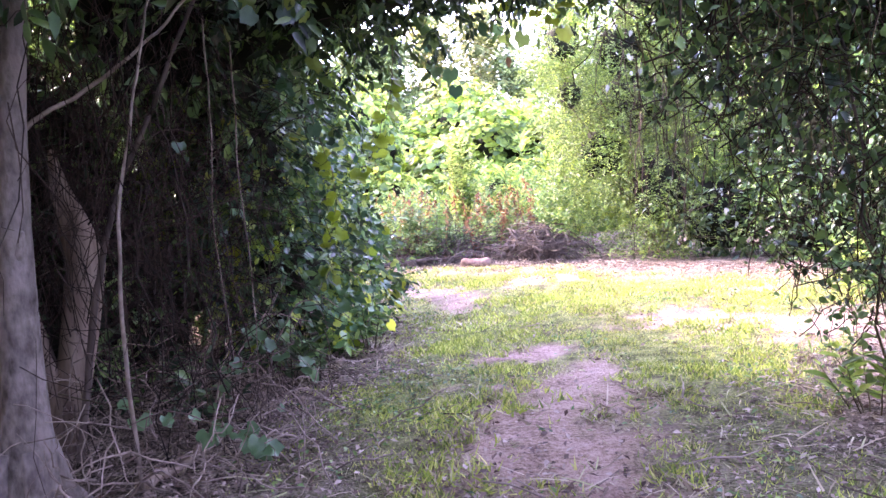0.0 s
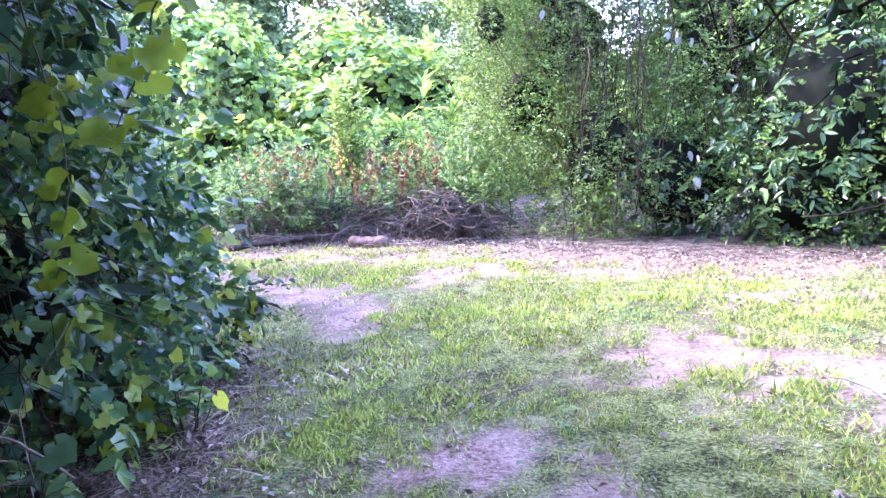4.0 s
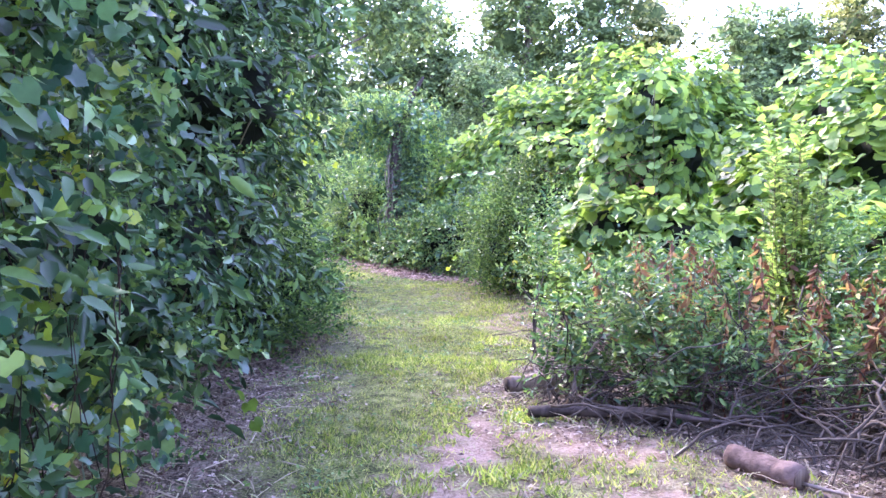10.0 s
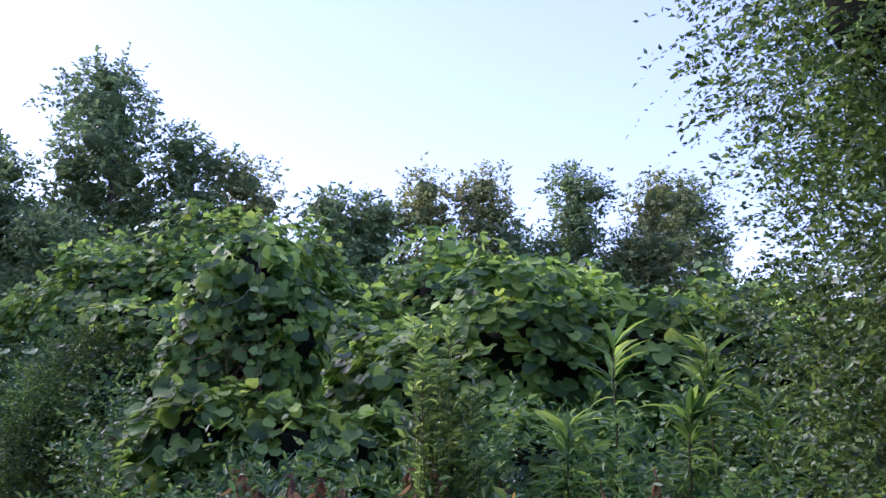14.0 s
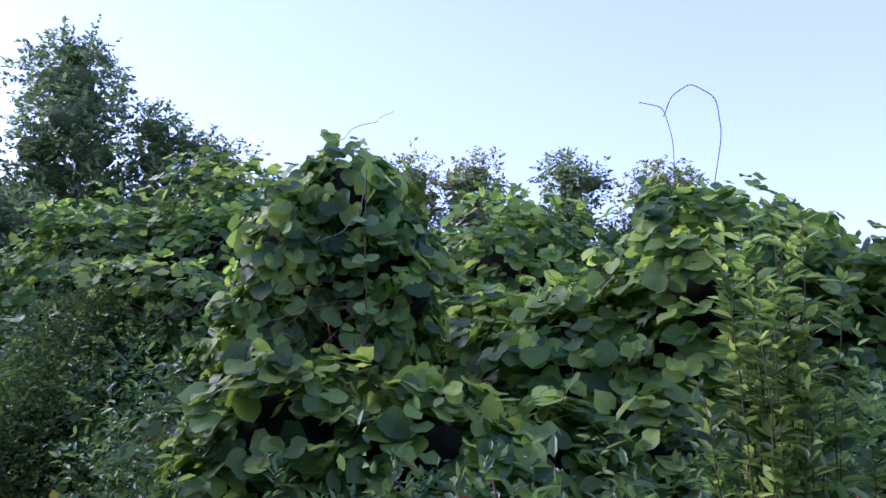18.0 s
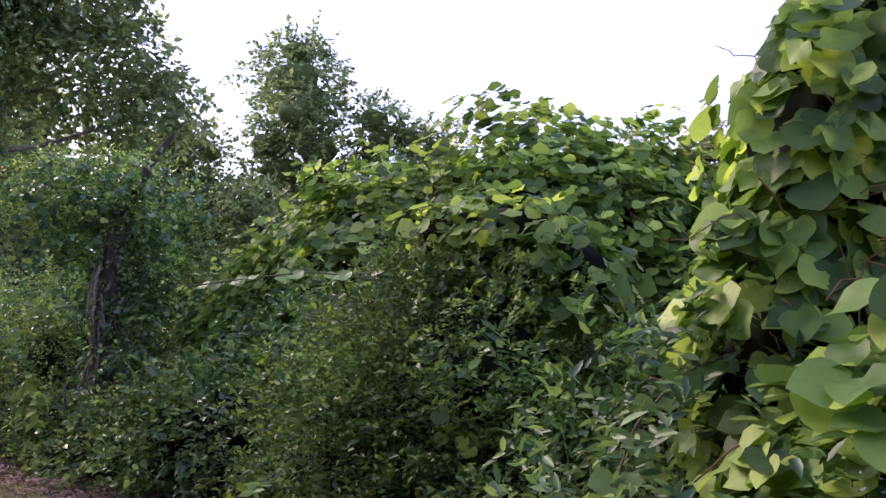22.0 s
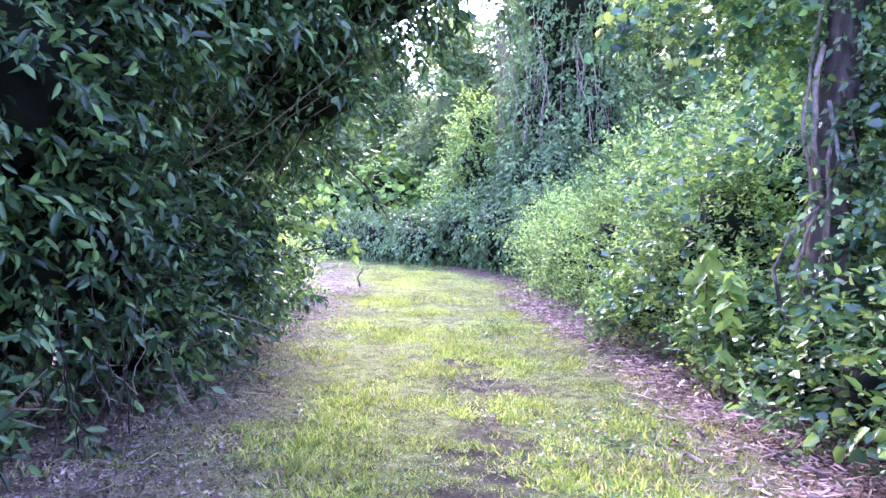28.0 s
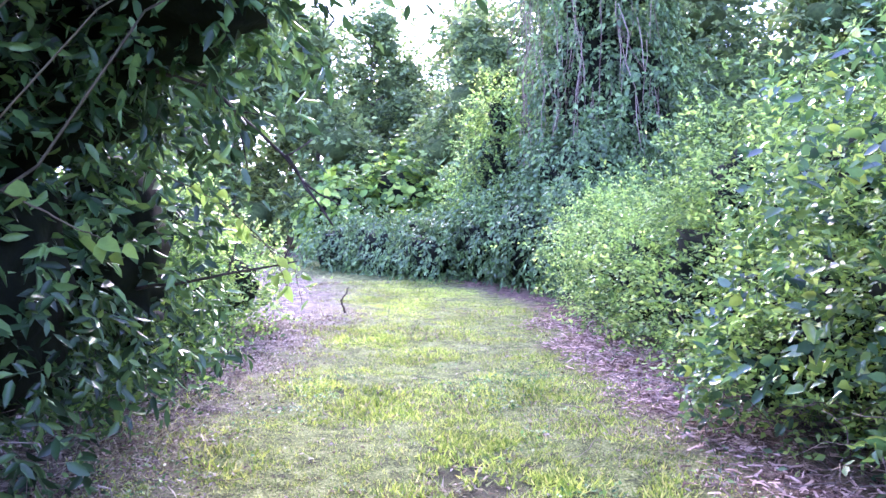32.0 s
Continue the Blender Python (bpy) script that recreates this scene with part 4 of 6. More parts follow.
bush("weed_bush", "low green weeds and honeysuckle over dead brush", "bush", "weed",
     [(-1.2, 13.2, 0.4, 0.5, 0.45, 0.45), (-0.6, 13.1, 0.55, 0.55, 0.45, 0.4), (0.2, 13.3, 0.35, 0.5, 0.4, 0.3), (1.0, 13.2, 0.4, 0.5, 0.4, 0.35), (1.9, 12.5, 0.7, 0.5, 0.5, 0.6), (-0.2, 12.85, 0.3, 0.4, 0.3, 0.25)], (-0.2, 13.5), 33, 1.0, 0.8, 0.66, 60, 0.006, 0, stem_mat=TWIG, extra=(("fine", 0.12),))
bush("pokeweed_clump", "yellow-green leafy weeds behind dried brown stalks", "weeds", "weed",
     [(-0.9, 15.2, 0.5, 0.6, 0.5, 0.55), (0.1, 15.2, 0.6, 0.6, 0.5, 0.6), (1.1, 15.0, 0.75, 0.7, 0.6, 0.65), (2.1, 14.6, 0.85, 0.8, 0.7, 0.75), (-1.5, 15.5, 0.5, 0.5, 0.5, 0.55), (1.7, 13.7, 0.75, 0.6, 0.5, 0.5), (0.8, 15.0, 1.1, 0.5, 0.45, 0.45)], (0.3, 15.0), 34, 1.1, 0.8, 0.7, 70, 0.006, 0, stem_mat=REDSTEM)
bush("tower_weeds", "rank weeds and bramble at the foot of the vines", "weeds", "weed",
     [(-2.6, 16.6, 0.6, 0.5, 0.6, 0.75), (-2.4, 17.3, 1.2, 0.45, 0.5, 0.7), (-2.9, 17.6, 0.7, 0.5, 0.5, 0.8)], (-2.5, 17.0), 35, 1.0, 0.8, 0.7, 30, 0.005, 0)
bush("privet_bush", "rounded small-leaved bush with a shaded underside", "bush", "fine",
     [(-4.0, 19.5, 1.0, 1.0, 0.85, 1.0), (-3.6, 19.2, 1.4, 0.75, 0.7, 0.75), (-4.6, 19.6, 0.9, 0.75, 0.7, 0.8), (-3.9, 19.9, 1.85, 0.75, 0.7, 0.6), (-3.3, 18.8, 0.7, 0.55, 0.55, 0.65)], (-4.1, 19.6), 36, 1.1, 0.4, 0.8, 20, 0.01, 0.66, extra=(("privet", 0.8), ("weed", 0.15), ("litgrape", 0.07)))
bush("bramble_bank", "dense bramble and honeysuckle along the lane", "bush", "weed",
     [(-5.6, 21.4, 0.6, 0.8, 0.6, 0.8), (-6.6, 21.7, 0.7, 0.8, 0.7, 0.9), (-7.4, 21.9, 0.6, 0.7, 0.6, 0.75), (-6.0, 22.4, 1.2, 1.0, 0.9, 0.9), (-8.4, 22.3, 0.4, 0.6, 0.45, 0.5), (-9.3, 22.9, 0.35, 0.55, 0.4, 0.4)], (-6.6, 22.1), 37, 0.8, 0.5, 0.95, 26, 0.008, 0.66, extra=(("broadleaf", 0.3), ("privet", 0.4)))
bush("bramble_bush", "sunlit yellow-green bramble bush spilling over mulch", "bush", "bramble",
     [(-10.2, 23.6, 0.55, 0.55, 0.5, 0.65), (-11.0, 24.4, 1.1, 0.85, 0.7, 1.2), (-11.9, 24.9, 0.8, 0.75, 0.6, 0.9), (-12.0, 25.8, 1.7, 1.1, 1.0, 1.1), (-10.7, 25.2, 1.9, 0.8, 0.8, 0.8), (-12.4, 24.8, 0.45, 0.5, 0.45, 0.45)], (-11.1, 24.9), 38, 1.0, 0.5, 1.0, 30, 0.008, 0.66, extra=(("broadleaf", 0.4), ("weed", 0.1)))
bush("bramble_bush", "sunlit yellow-green bramble bush spilling over mulch", "bush", "bramble",
     [(-12.9, 25.6, 0.7, 0.8, 0.7, 0.8), (-14.2, 26.4, 0.9, 1.0, 0.8, 1.0), (-15.8, 27.5, 0.9, 1.0, 0.9, 1.0), (-14.0, 27.2, 1.8, 1.2, 1.1, 1.0), (-17.2, 28.4, 1.0, 1.0, 0.9, 1.0), (-18.3, 29.2, 1.2, 1.0, 0.9, 0.9)], (-14.6, 27.2), 39, 1.1, 0.45, 1.05, 22, 0.009, 0.7)
bush("far_hedge", "shaded hedge across the lane's far bend", "hedge", "ivy",
     [(-20.0, 30.2, 1.3, 1.3, 0.9, 1.2), (-21.8, 30.4, 1.3, 1.3, 0.9, 1.2), (-23.6, 30.4, 1.15, 1.3, 0.9, 1.1), (-25.6, 30.0, 1.2, 1.2, 0.9, 1.0), (-27.5, 29.6, 1.2, 1.2, 0.9, 1.0), (-21.5, 31.6, 2.6, 1.5, 1.2, 1.3)], (-23, 30.8), 40, 1.4, 0.35, 1.4, 20, 0.02, 0.75)

bush("far_bush", "shaded green bushes at the lane's far turn", "bush", "ivy",
     [(-24.4, 29.4, 0.9, 1.2, 0.8, 0.9), (-26.0, 29.1, 1.0, 1.2, 0.8, 1.0), (-27.6, 28.7, 1.0, 1.2, 0.8, 1.0)], (-26, 29.0), 42, 1.2, 0.4, 1.4, 12, 0.01, 0.72)

bush("pale_shrub", "light green leafy shrub at the foot of the ivy-clad tree", "bush", "bramble",
     [(-24.6, 31.6, 3.2, 0.9, 0.8, 1.5), (-25.1, 31.4, 2.0, 0.9, 0.8, 1.2), (-24.2, 31.5, 4.4, 0.6, 0.6, 0.9)], (-24.6, 31.7), 43, 1.1, 0.5, 1.6, 12, 0.012, 0.6)

# kudzu
def kudzu(name, label, lobes, base, seed, size=0.135, cover_k=1.7, single=0, near=None, group="kudzu mounds", up=0.5):
    """A mass of kudzu: the leaves that pass nearest are pieces of their own."""
    rng = np.random.default_rng(seed)
    root = thing(name, base[0], base[1], label, "vine", group)
    n = int(lobe_area(lobes) * cover_k / (size * size * 0.62 * 3))
    p, nrm = on_lobes(rng, lobes, n, 0.2, 0.1, 0.4)
    if single:
        front = np.argsort(np.hypot(p[:, 0] - near[0], p[:, 1] - near[1]) + rng.uniform(0, 0.5, len(p)))[:single]
        shapes = [mesh_from("leaf", s[0] * (1, 1, 1.3), s[1], KUDZU_ONE, True) for s in (KUD, KUD2)]
        for k in front:
            ax = unit(-UP * (0.9 - 0.5 * up) + nrm[k] * (0.2 + 0.5 * up) + rng.normal(0, 0.35, 3))
            no = unit(nrm[k] * 0.9 + UP * up + rng.normal(0, 0.3, 3))
            x = unit(np.cross(ax, no))
            m = Matrix(np.column_stack([x, ax, np.cross(x, ax)]).tolist()).to_4x4()
            ob = new("leaf", shapes[int(rng.integers(2))])
            ob.parent = root
            ob.matrix_basis = Matrix.Translation(Vector(p[k] + nrm[k] * 0.03) - root.location) @ m @ Matrix.Diagonal((*[size * rng.uniform(0.7, 1.15)] * 3, 1))
    v, t = shingles(rng, p, nrm, KUD if single else KUDFAR, size, True, up)
    put("foliage", mesh_from("foliage", v, t, KUDZU, True), root, kind="stuff")
    core = [(x, y, z, a * 0.86, b * 0.86, c * 0.86) for x, y, z, a, b, c in lobes]
    q, qn = on_lobes(rng, core, n // 3, 0.1, 0.1, 0.2)
    v, t = shingles(rng, q, qn, KUDFAR, size * 1.15)
    put("deep_foliage", mesh_from("deep_foliage", v, t, KUDZU), root, kind="stuff")
    # near-black core, so gaps between the kudzu leaves look shaded
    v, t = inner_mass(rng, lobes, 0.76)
    put("inner_growth", mesh_from("inner_growth", v, t, SHADE_FILL, True), root, kind="stuff")
    v, t = stems(rng, base, lobes, 16, 0.007, 0.25)
    put("branchwork", mesh_from("branchwork", v, t, STEM, True), root, kind="stuff")
    # young shoots that reach into the air
    out = []
    for k in range(7):
        l = lobes[int(rng.integers(len(lobes)))]
        a = rng.uniform(0, 6.28)
        b = np.array((l[0] + 0.5 * l[3] * math.cos(a), l[1] + 0.5 * l[4] * math.sin(a), l[2] + 0.85 * l[5]))
        e = b + (rng.normal(0, 0.25), rng.normal(0, 0.25), rng.uniform(0.1, 0.4))
        out.append(tube(wander(rng, b, e, 7, 0.35), np.linspace(0.0035, 0.0015, 7), 4))
    v, t = gather(out)
    put("young_growth", mesh_from("young_growth", v, t, STEM, True), root, kind="stuff")
    return root


kudzu("kudzu_tower", "narrow tower of kudzu over a dead trunk, dark inside", [(-1.62, 17.6, 1.3, 0.66, 0.62, 1.5), (-1.6, 17.6, 2.85, 0.48, 0.5, 0.5), (-1.98, 17.5, 2.3, 0.4, 0.48, 0.75), (-1.25, 17.5, 2.25, 0.38, 0.46, 0.7), (-2.15, 17.3, 1.5, 0.4, 0.4, 0.8)], (-1.6, 17.6), 51, 0.122, 1.9, 280, (-1.9, 13), up=0.15)
kudzu("kudzu_patch", "kudzu leaves spilling over the rounded bush", [(-3.5, 19.6, 2.4, 0.5, 0.42, 0.32), (-3.1, 19.2, 2.1, 0.42, 0.4, 0.32), (-4.0, 19.8, 2.5, 0.4, 0.4, 0.26)], (-3.5, 19.8), 58, 0.125, 1.4)
kudzu("kudzu_patch", "low kudzu patch in front of the vine tower", [(-1.8, 16.5, 1.0, 0.7, 0.5, 0.68), (-1.1, 16.3, 0.95, 0.65, 0.5, 0.64), (-0.4, 16.4, 0.85, 0.6, 0.5, 0.62), (0.4, 16.1, 0.8, 0.6, 0.5, 0.6), (1.2, 16.0, 0.9, 0.6, 0.5, 0.6)], (-1.1, 16.4), 52, 0.135, 2.2, 200, (-1.2, 13))
kudzu("kudzu_mound", "rounded kudzu mound with overlapping broad leaves", [(1.25, 17.4, 1.5, 1.0, 0.9, 1.5), (2.3, 17.5, 1.35, 1.1, 1.0, 1.4), (0.3, 17.8, 1.3, 0.8, 0.8, 1.05), (3.5, 17.8, 1.4, 1.2, 1.0, 1.35), (-0.4, 18.4, 1.2, 0.7, 0.8, 1.05)], (1.8, 17.8), 53, 0.14, 2.3, 240, (0.5, 13))
kudzu("kudzu_mound", "large kudzu-covered mound sloping down to one side", [(-3.7, 24.0, 2.5, 1.8, 1.4, 2.2), (-5.7, 24.2, 2.2, 1.8, 1.4, 1.9), (-2.3, 24.2, 2.3, 1.4, 1.3, 2.0), (-7.5, 24.5, 1.5, 1.5, 1.2, 1.4)], (-5, 24.4), 54, 0.138, 2.9)
kudzu("kudzu_mound", "kudzu-covered mound behind the vine tower", [(0.6, 23.2, 2.2, 1.6, 1.3, 2.0), (2.4, 24.0, 1.9, 1.7, 1.4, 1.7), (-0.9, 22.4, 1.5, 1.1, 1.1, 1.4), (0.2, 20.6, 1.15, 1.2, 1.1, 1.2)], (0.8, 23.2), 55, 0.16, 2.3)
kudzu("kudzu_mound", "pale kudzu heaped beyond the lane's far turn", [(-33.6, 31.8, 2.0, 1.8, 1.5, 1.8), (-33.2, 33.8, 2.4, 1.8, 1.5, 2.0), (-31.6, 34.8, 1.8, 1.6, 1.5, 1.7)], (-33, 33.4), 59, 0.24, 1.7)
kudzu("kudzu_mound", "kudzu spread over shrubs in the field behind", [(6.0, 23.0, 1.6, 2.2, 1.8, 1.7), (9.0, 24.0, 1.5, 2.2, 1.8, 1.6), (4.6, 20.2, 1.3, 1.6, 1.5, 1.5), (7.5, 19.0, 1.3, 1.8, 1.6, 1.5)], (6.5, 22), 56, 0.2, 1.7)
kudzu("kudzu_mound", "kudzu sheet over low growth beyond the mounds", [(-10, 28, 1.6, 2.2, 1.8, 1.8), (-6, 29, 1.7, 2.4, 1.8, 1.9), (-2, 29, 1.7, 2.4, 1.8, 1.9), (2, 29, 1.6, 2.4, 1.8, 1.8), (-13, 30, 1.6, 2.2, 1.8, 1.8)], (-4, 29), 57, 0.24, 1.6)


# ---- trees ----
def far_tree(name, label, x, y, h, seed, mat=None, spread=0.3, leaf=0.3, lobes_n=12, n_leaf=5200, bottom=0.3):
    rng = np.random.default_rng(seed)
    root = thing(name, x, y, label, "tree", "trees of the far wood")
    g = float(ground_z(x, y))
    lean = rng.normal(0, 0.03 * h, 2)
    pts = wander(rng, (x, y, g - 0.1), (x + lean[0], y + lean[1], g + h * 0.9), 9, 0.06)
    chunks = [tube(pts, np.linspace(h * 0.016, h * 0.003, 9), 7)]
    lobes = []
    for k in range(lobes_n):
        f = bottom + (0.95 - bottom) * (k + rng.random()) / lobes_n
        c = pts[0] + (pts[-1] - pts[0]) * min(1.0, f * 1.08)
        a = rng.uniform(0, 6.28)
        d = h * spread * rng.uniform(0.15, 0.75) * math.sin(math.pi * min(0.93, 0.25 + 0.7 * (f - bottom) / (1 - bottom)))
        s = h * spread * rng.uniform(0.38, 0.58)
        q = c + np.array((d * math.cos(a), d * math.sin(a), rng.uniform(0, 0.04) * h))
        lobes.append((*q, s, s, s * rng.uniform(0.6, 0.95)))
        chunks.append(tube(wander(rng, c - (0, 0, 0.06 * h), q, 6, 0.12), np.linspace(h * 0.006, h * 0.0015, 6), 5))
    v, t = gather(chunks)
    put("trunk", mesh_from("trunk", v, t, BARK, True), root)
    v, t = inner_mass(rng, lobes, 0.6, 2)
    put("inner_growth", mesh_from("inner_growth", v, t, FARINNER, True), root, kind="stuff")
    p, nrm = on_lobes(rng, lobes, n_leaf // 3, 0.42, 0.0, 0.3)
    v, t = sprays(rng, p, nrm, SMALL, leaf * 1.12, 6, leaf * 2.2, 0.6, 0.3, 0.3, 0.35, 0.2)
    put("crown", mesh_from("crown", v, t, mat or TREE), root)
    return root


TREES = [
    far_tree("tall_tree", "tall broad-leaved tree draped in vines above the wood", -18.7, 54.5, 20.2, 71, TREE, 0.22, 0.34, 20, 13000, 0.06),
    far_tree("tree", "green tree with an airy crown at the wood's edge", -14.0, 56.3, 16.6, 72, TREE, 0.2, 0.32, 16, 8000, 0.12),
    far_tree("tree", "pale yellow-green tree in the far wood", -11, 57.5, 14.2, 73, TREE_WARM, 0.26, 0.34, 15, 7000, 0.06),
    far_tree("tree", "rounded dark green tree in the far wood", -6, 58.5, 13, 74, TREE, 0.3, 0.36, 15, 7000, 0.05),
    far_tree("tree", "pale tree with slim upright branches in the far wood", 0.5, 59, 14.3, 75, TREE_WARM, 0.2, 0.3, 15, 6500, 0.12),
]


def more(k, x, y, turn, s):
    m = pose(x, y, float(ground_z(x, y)), 0, 0, turn) @ Matrix.Diagonal((s, s, s, 1))
    return copy_thing(TREES[k], m)


for k, x, y, turn, s in [
        (1, -24.5, 53, 40, 0.88), (3, -22, 52, 100, 0.8), (3, -18, 54, 210, 0.75), (3, -13, 57, 60, 0.72), (3, -3.3, 58.6, 150, 0.95), (4, 3.2, 58.7, 120, 1.0), (3, 5.6, 57, 10, 0.8),
        (1, 10.0, 58, 300, 0.9), (2, 14.8, 58.5, 80, 0.95), (3, 13, 58, 260, 0.8), (1, 18, 60, 30, 0.85), (3, 22, 54, 190, 0.5), (2, 27, 50, 75, 0.55),
        (3, -27.5, 50, 330, 1.0), (1, -31, 47, 55, 1.0), (3, -35, 46, 145, 0.95), (4, -40, 43, 35, 0.9), (1, -45, 39, 275, 0.8), (1, -48, 36, 5, 0.85), (4, -51, 32, 95, 0.85), (3, -50, 27, 215, 0.95), (3, -33, 37, 20, 0.72), (3, -40, 34, 200, 0.75), (3, -43, 31, 45, 0.9), (3, -31, 40, 75, 0.8), (3, -9, 47, 310, 0.62), (3, -17, 44, 25, 0.66), (3, -26, 42, 160, 0.75), (3, -12, 39, 20, 0.5), (3, -45, 42, 130, 0.8), (3, -41.5, 39.5, 70, 0.6)]:
    more(k, x, y, turn, s)


def ivy_tree():
    rng = np.random.default_rng(81)
    x, y = -22.3, 33.0
    root = thing("ivy_clad_tree", x, y, "tall tree wholly clad in hanging ivy and dead vines", "tree")
    pts = wander(rng, (x, y, 0.2), (x + 0.4, y + 0.2, 15), 10, 0.05)
    v, t = tube(pts, np.linspace(0.3, 0.06, 10), 8)
    trunk = put("trunk", mesh_from("trunk", v, t, BARK, True), root)
    lobes = [(x, y, 2.2, 2.1, 1.8, 2.4), (x - 0.3, y, 5.0, 1.8, 1.6, 2.4), (x + 0.5, y + 0.2, 4.4, 1.6, 1.5, 2.4), (x + 0.2, y, 8.0, 1.9, 1.8, 2.4), (x, y, 11, 2.3, 2.2, 2.0), (x - 1.4, y + 0.5, 12.4, 1.8, 1.8, 1.4), (x + 1.6, y, 12.6, 1.9, 1.8, 1.5), (x + 0.2, y, 14.2, 2.0, 2.0, 1.4), (x - 2.3, y - 0.6, 2.4, 1.8, 1.5, 1.9), (x + 0.8, y - 0.9, 2.0, 1.8, 1.5, 1.6)]
    (v, t), mat = foliage(rng, "ivy", lobes, 1.6, 0.3, 1.8)
    put("ivy", mesh_from("ivy", v, t, mat), root)
    # core behind the ivy, shade painted in by its colour
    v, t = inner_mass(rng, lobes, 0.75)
    put("inner_growth", mesh_from("inner_growth", v, t, SHADE_FILL, True), root)
    crown = [(x + 3.4, y + 2.6, 10.6, 2.6, 2.2, 1.9), (x + 5.2, y + 3.2, 9.4, 1.7, 1.6, 1.3), (x + 2.6, y + 2.0, 13.2, 2.6, 2.4, 1.9), (x - 2.6, y - 1.0, 10.8, 2.2, 2.2, 1.7), (x + 1.0, y + 1.0, 16.0, 2.4, 2.4, 1.6)]
    p, nrm = on_lobes(rng, crown, 5200, 0.5)
    v, t = sprays(rng, p, nrm, BROAD, 0.24, 5, 0.6, 0.6, 0.2, 0.4, 0.4, 0.3)
    put("crown", mesh_from("crown", v, t, TREE), root)
    for c in crown:
        v, t = tube(wander(rng, (x + 0.2, y, c[2] - 2.5), c[:3], 7, 0.1), np.linspace(0.1, 0.03, 7), 6)
        put("limb", mesh_from("limb", v, t, BARK, True), trunk)
    out = []
    for k in range(130):
        a = rng.uniform(3.2, 6.2)
        top = np.array((x + 1.9 * math.cos(a), y + 1.75 * math.sin(a), rng.uniform(2.5, 8)))
        out.append(tube(wander(rng, top, top + (rng.normal(0, 0.3), rng.normal(0, 0.1), -rng.uniform(1, 3.2)), 6, 0.12), rng.uniform(0.006, 0.012), 4))
    v, t = gather(out)
    put("dead_vine", mesh_from("dead_vine", v, t, TWIG, True), root, kind="stuff")


ivy_tree()


def snag():
    rng = np.random.default_rng(82)
    x, y = -9.25, 23.15
    root = thing("vine_draped_snag", x, y, "dead grey trunk wrapped in vines with a leafy cap", "dead tree")
    pts = np.array([(x + 0.12, y, -0.1), (x + 0.08, y, 0.6), (x - 0.02, y, 1.3), (x + 0.02, y, 2.1), (x + 0.12, y, 3.1), (x + 0.4, y + 0.05, 3.9), (x + 0.8, y + 0.1, 4.5)])
    v, t = tube(pts, [0.22, 0.19, 0.17, 0.16, 0.13, 0.08, 0.03], 9)
    trunk = put("trunk", mesh_from("trunk", v, t, DARKWOOD, True), root)
    lobes = [(x - 0.5, y, 3.75, 0.75, 0.65, 0.4), (x + 0.45, y + 0.1, 3.6, 0.65, 0.6, 0.45), (x - 1.05, y - 0.1, 3.35, 0.55, 0.5, 0.4), (x - 1.5, y - 0.1, 3.3, 0.4, 0.4, 0.3), (x + 0.6, y + 0.4, 2.7, 0.5, 0.35, 0.7), (x - 0.5, y + 0.3, 2.8, 0.4, 0.3, 0.6)]
    (v, t), mat = foliage(rng, "bramble", lobes, 0.9, 0.5, 0.9)
    put("cap_of_leaves", mesh_from("cap_of_leaves", v, t, mat), root)
    (v, t), mat = foliage(rng, "grape", lobes, 0.8, 0.3, 1.0)
    put("vine_leaves", mesh_from("vine_leaves", v, t, mat), root)
    (v, t), mat = foliage(rng, "ivy", [(x + 0.15, y + 0.12, 1.9, 0.36, 0.3, 1.4), (x + 0.3, y + 0.15, 3.2, 0.3, 0.3, 0.8)], 1.2, 0.4, 0.9)
    put("ivy", mesh_from("ivy", v, t, mat), root)
    (v, t), mat = foliage(rng, "broadleaf", [(x + 0.15, y - 0.1, 0.9, 0.4, 0.35, 0.8), (x + 0.4, y + 0.1, 1.9, 0.35, 0.3, 0.8), (x - 0.25, y, 3.1, 0.5, 0.4, 0.5)], 0.9, 0.5, 0.9)
    put("climbing_leaves", mesh_from("climbing_leaves", v, t, mat), root)
    for k in range(9):
        a = rng.uniform(0, 6.28)
        s = np.linspace(0, 1, 16)
        r = 0.15 + 0.05 * np.sin(9 * s + k)
        px = np.stack([x + 0.05 + r * np.cos(a + 3 * s * rng.uniform(-1, 1)), y + r * np.sin(a + 3 * s) - 0.05, 0.1 + s * rng.uniform(1.6, 3.2)], -1)
        v, t = tube(px + rng.normal(0, 0.015, px.shape), rng.uniform(0.008, 0.022), 5)
        put("vine_stem", mesh_from("vine_stem", v, t, TWIG, True), trunk)
    bend = [(x + 0.1, y - 0.25, 2.3), (x + 0.2, y - 0.3, 1.9), (x + 0.15, y - 0.35, 1.6), (x - 0.1, y - 0.4, 1.35), (x - 0.2, y - 0.45, 1.1), (x - 0.1, y - 0.5, 0.8), (x + 0.3, y - 0.5, 0.5), (x + 0.5, y - 0.5, 0.1)]
    v, t = tube(bend, 0.014, 6)
    put("vine_stem", mesh_from("vine_stem", v, t, BARK, True), trunk)


snag()


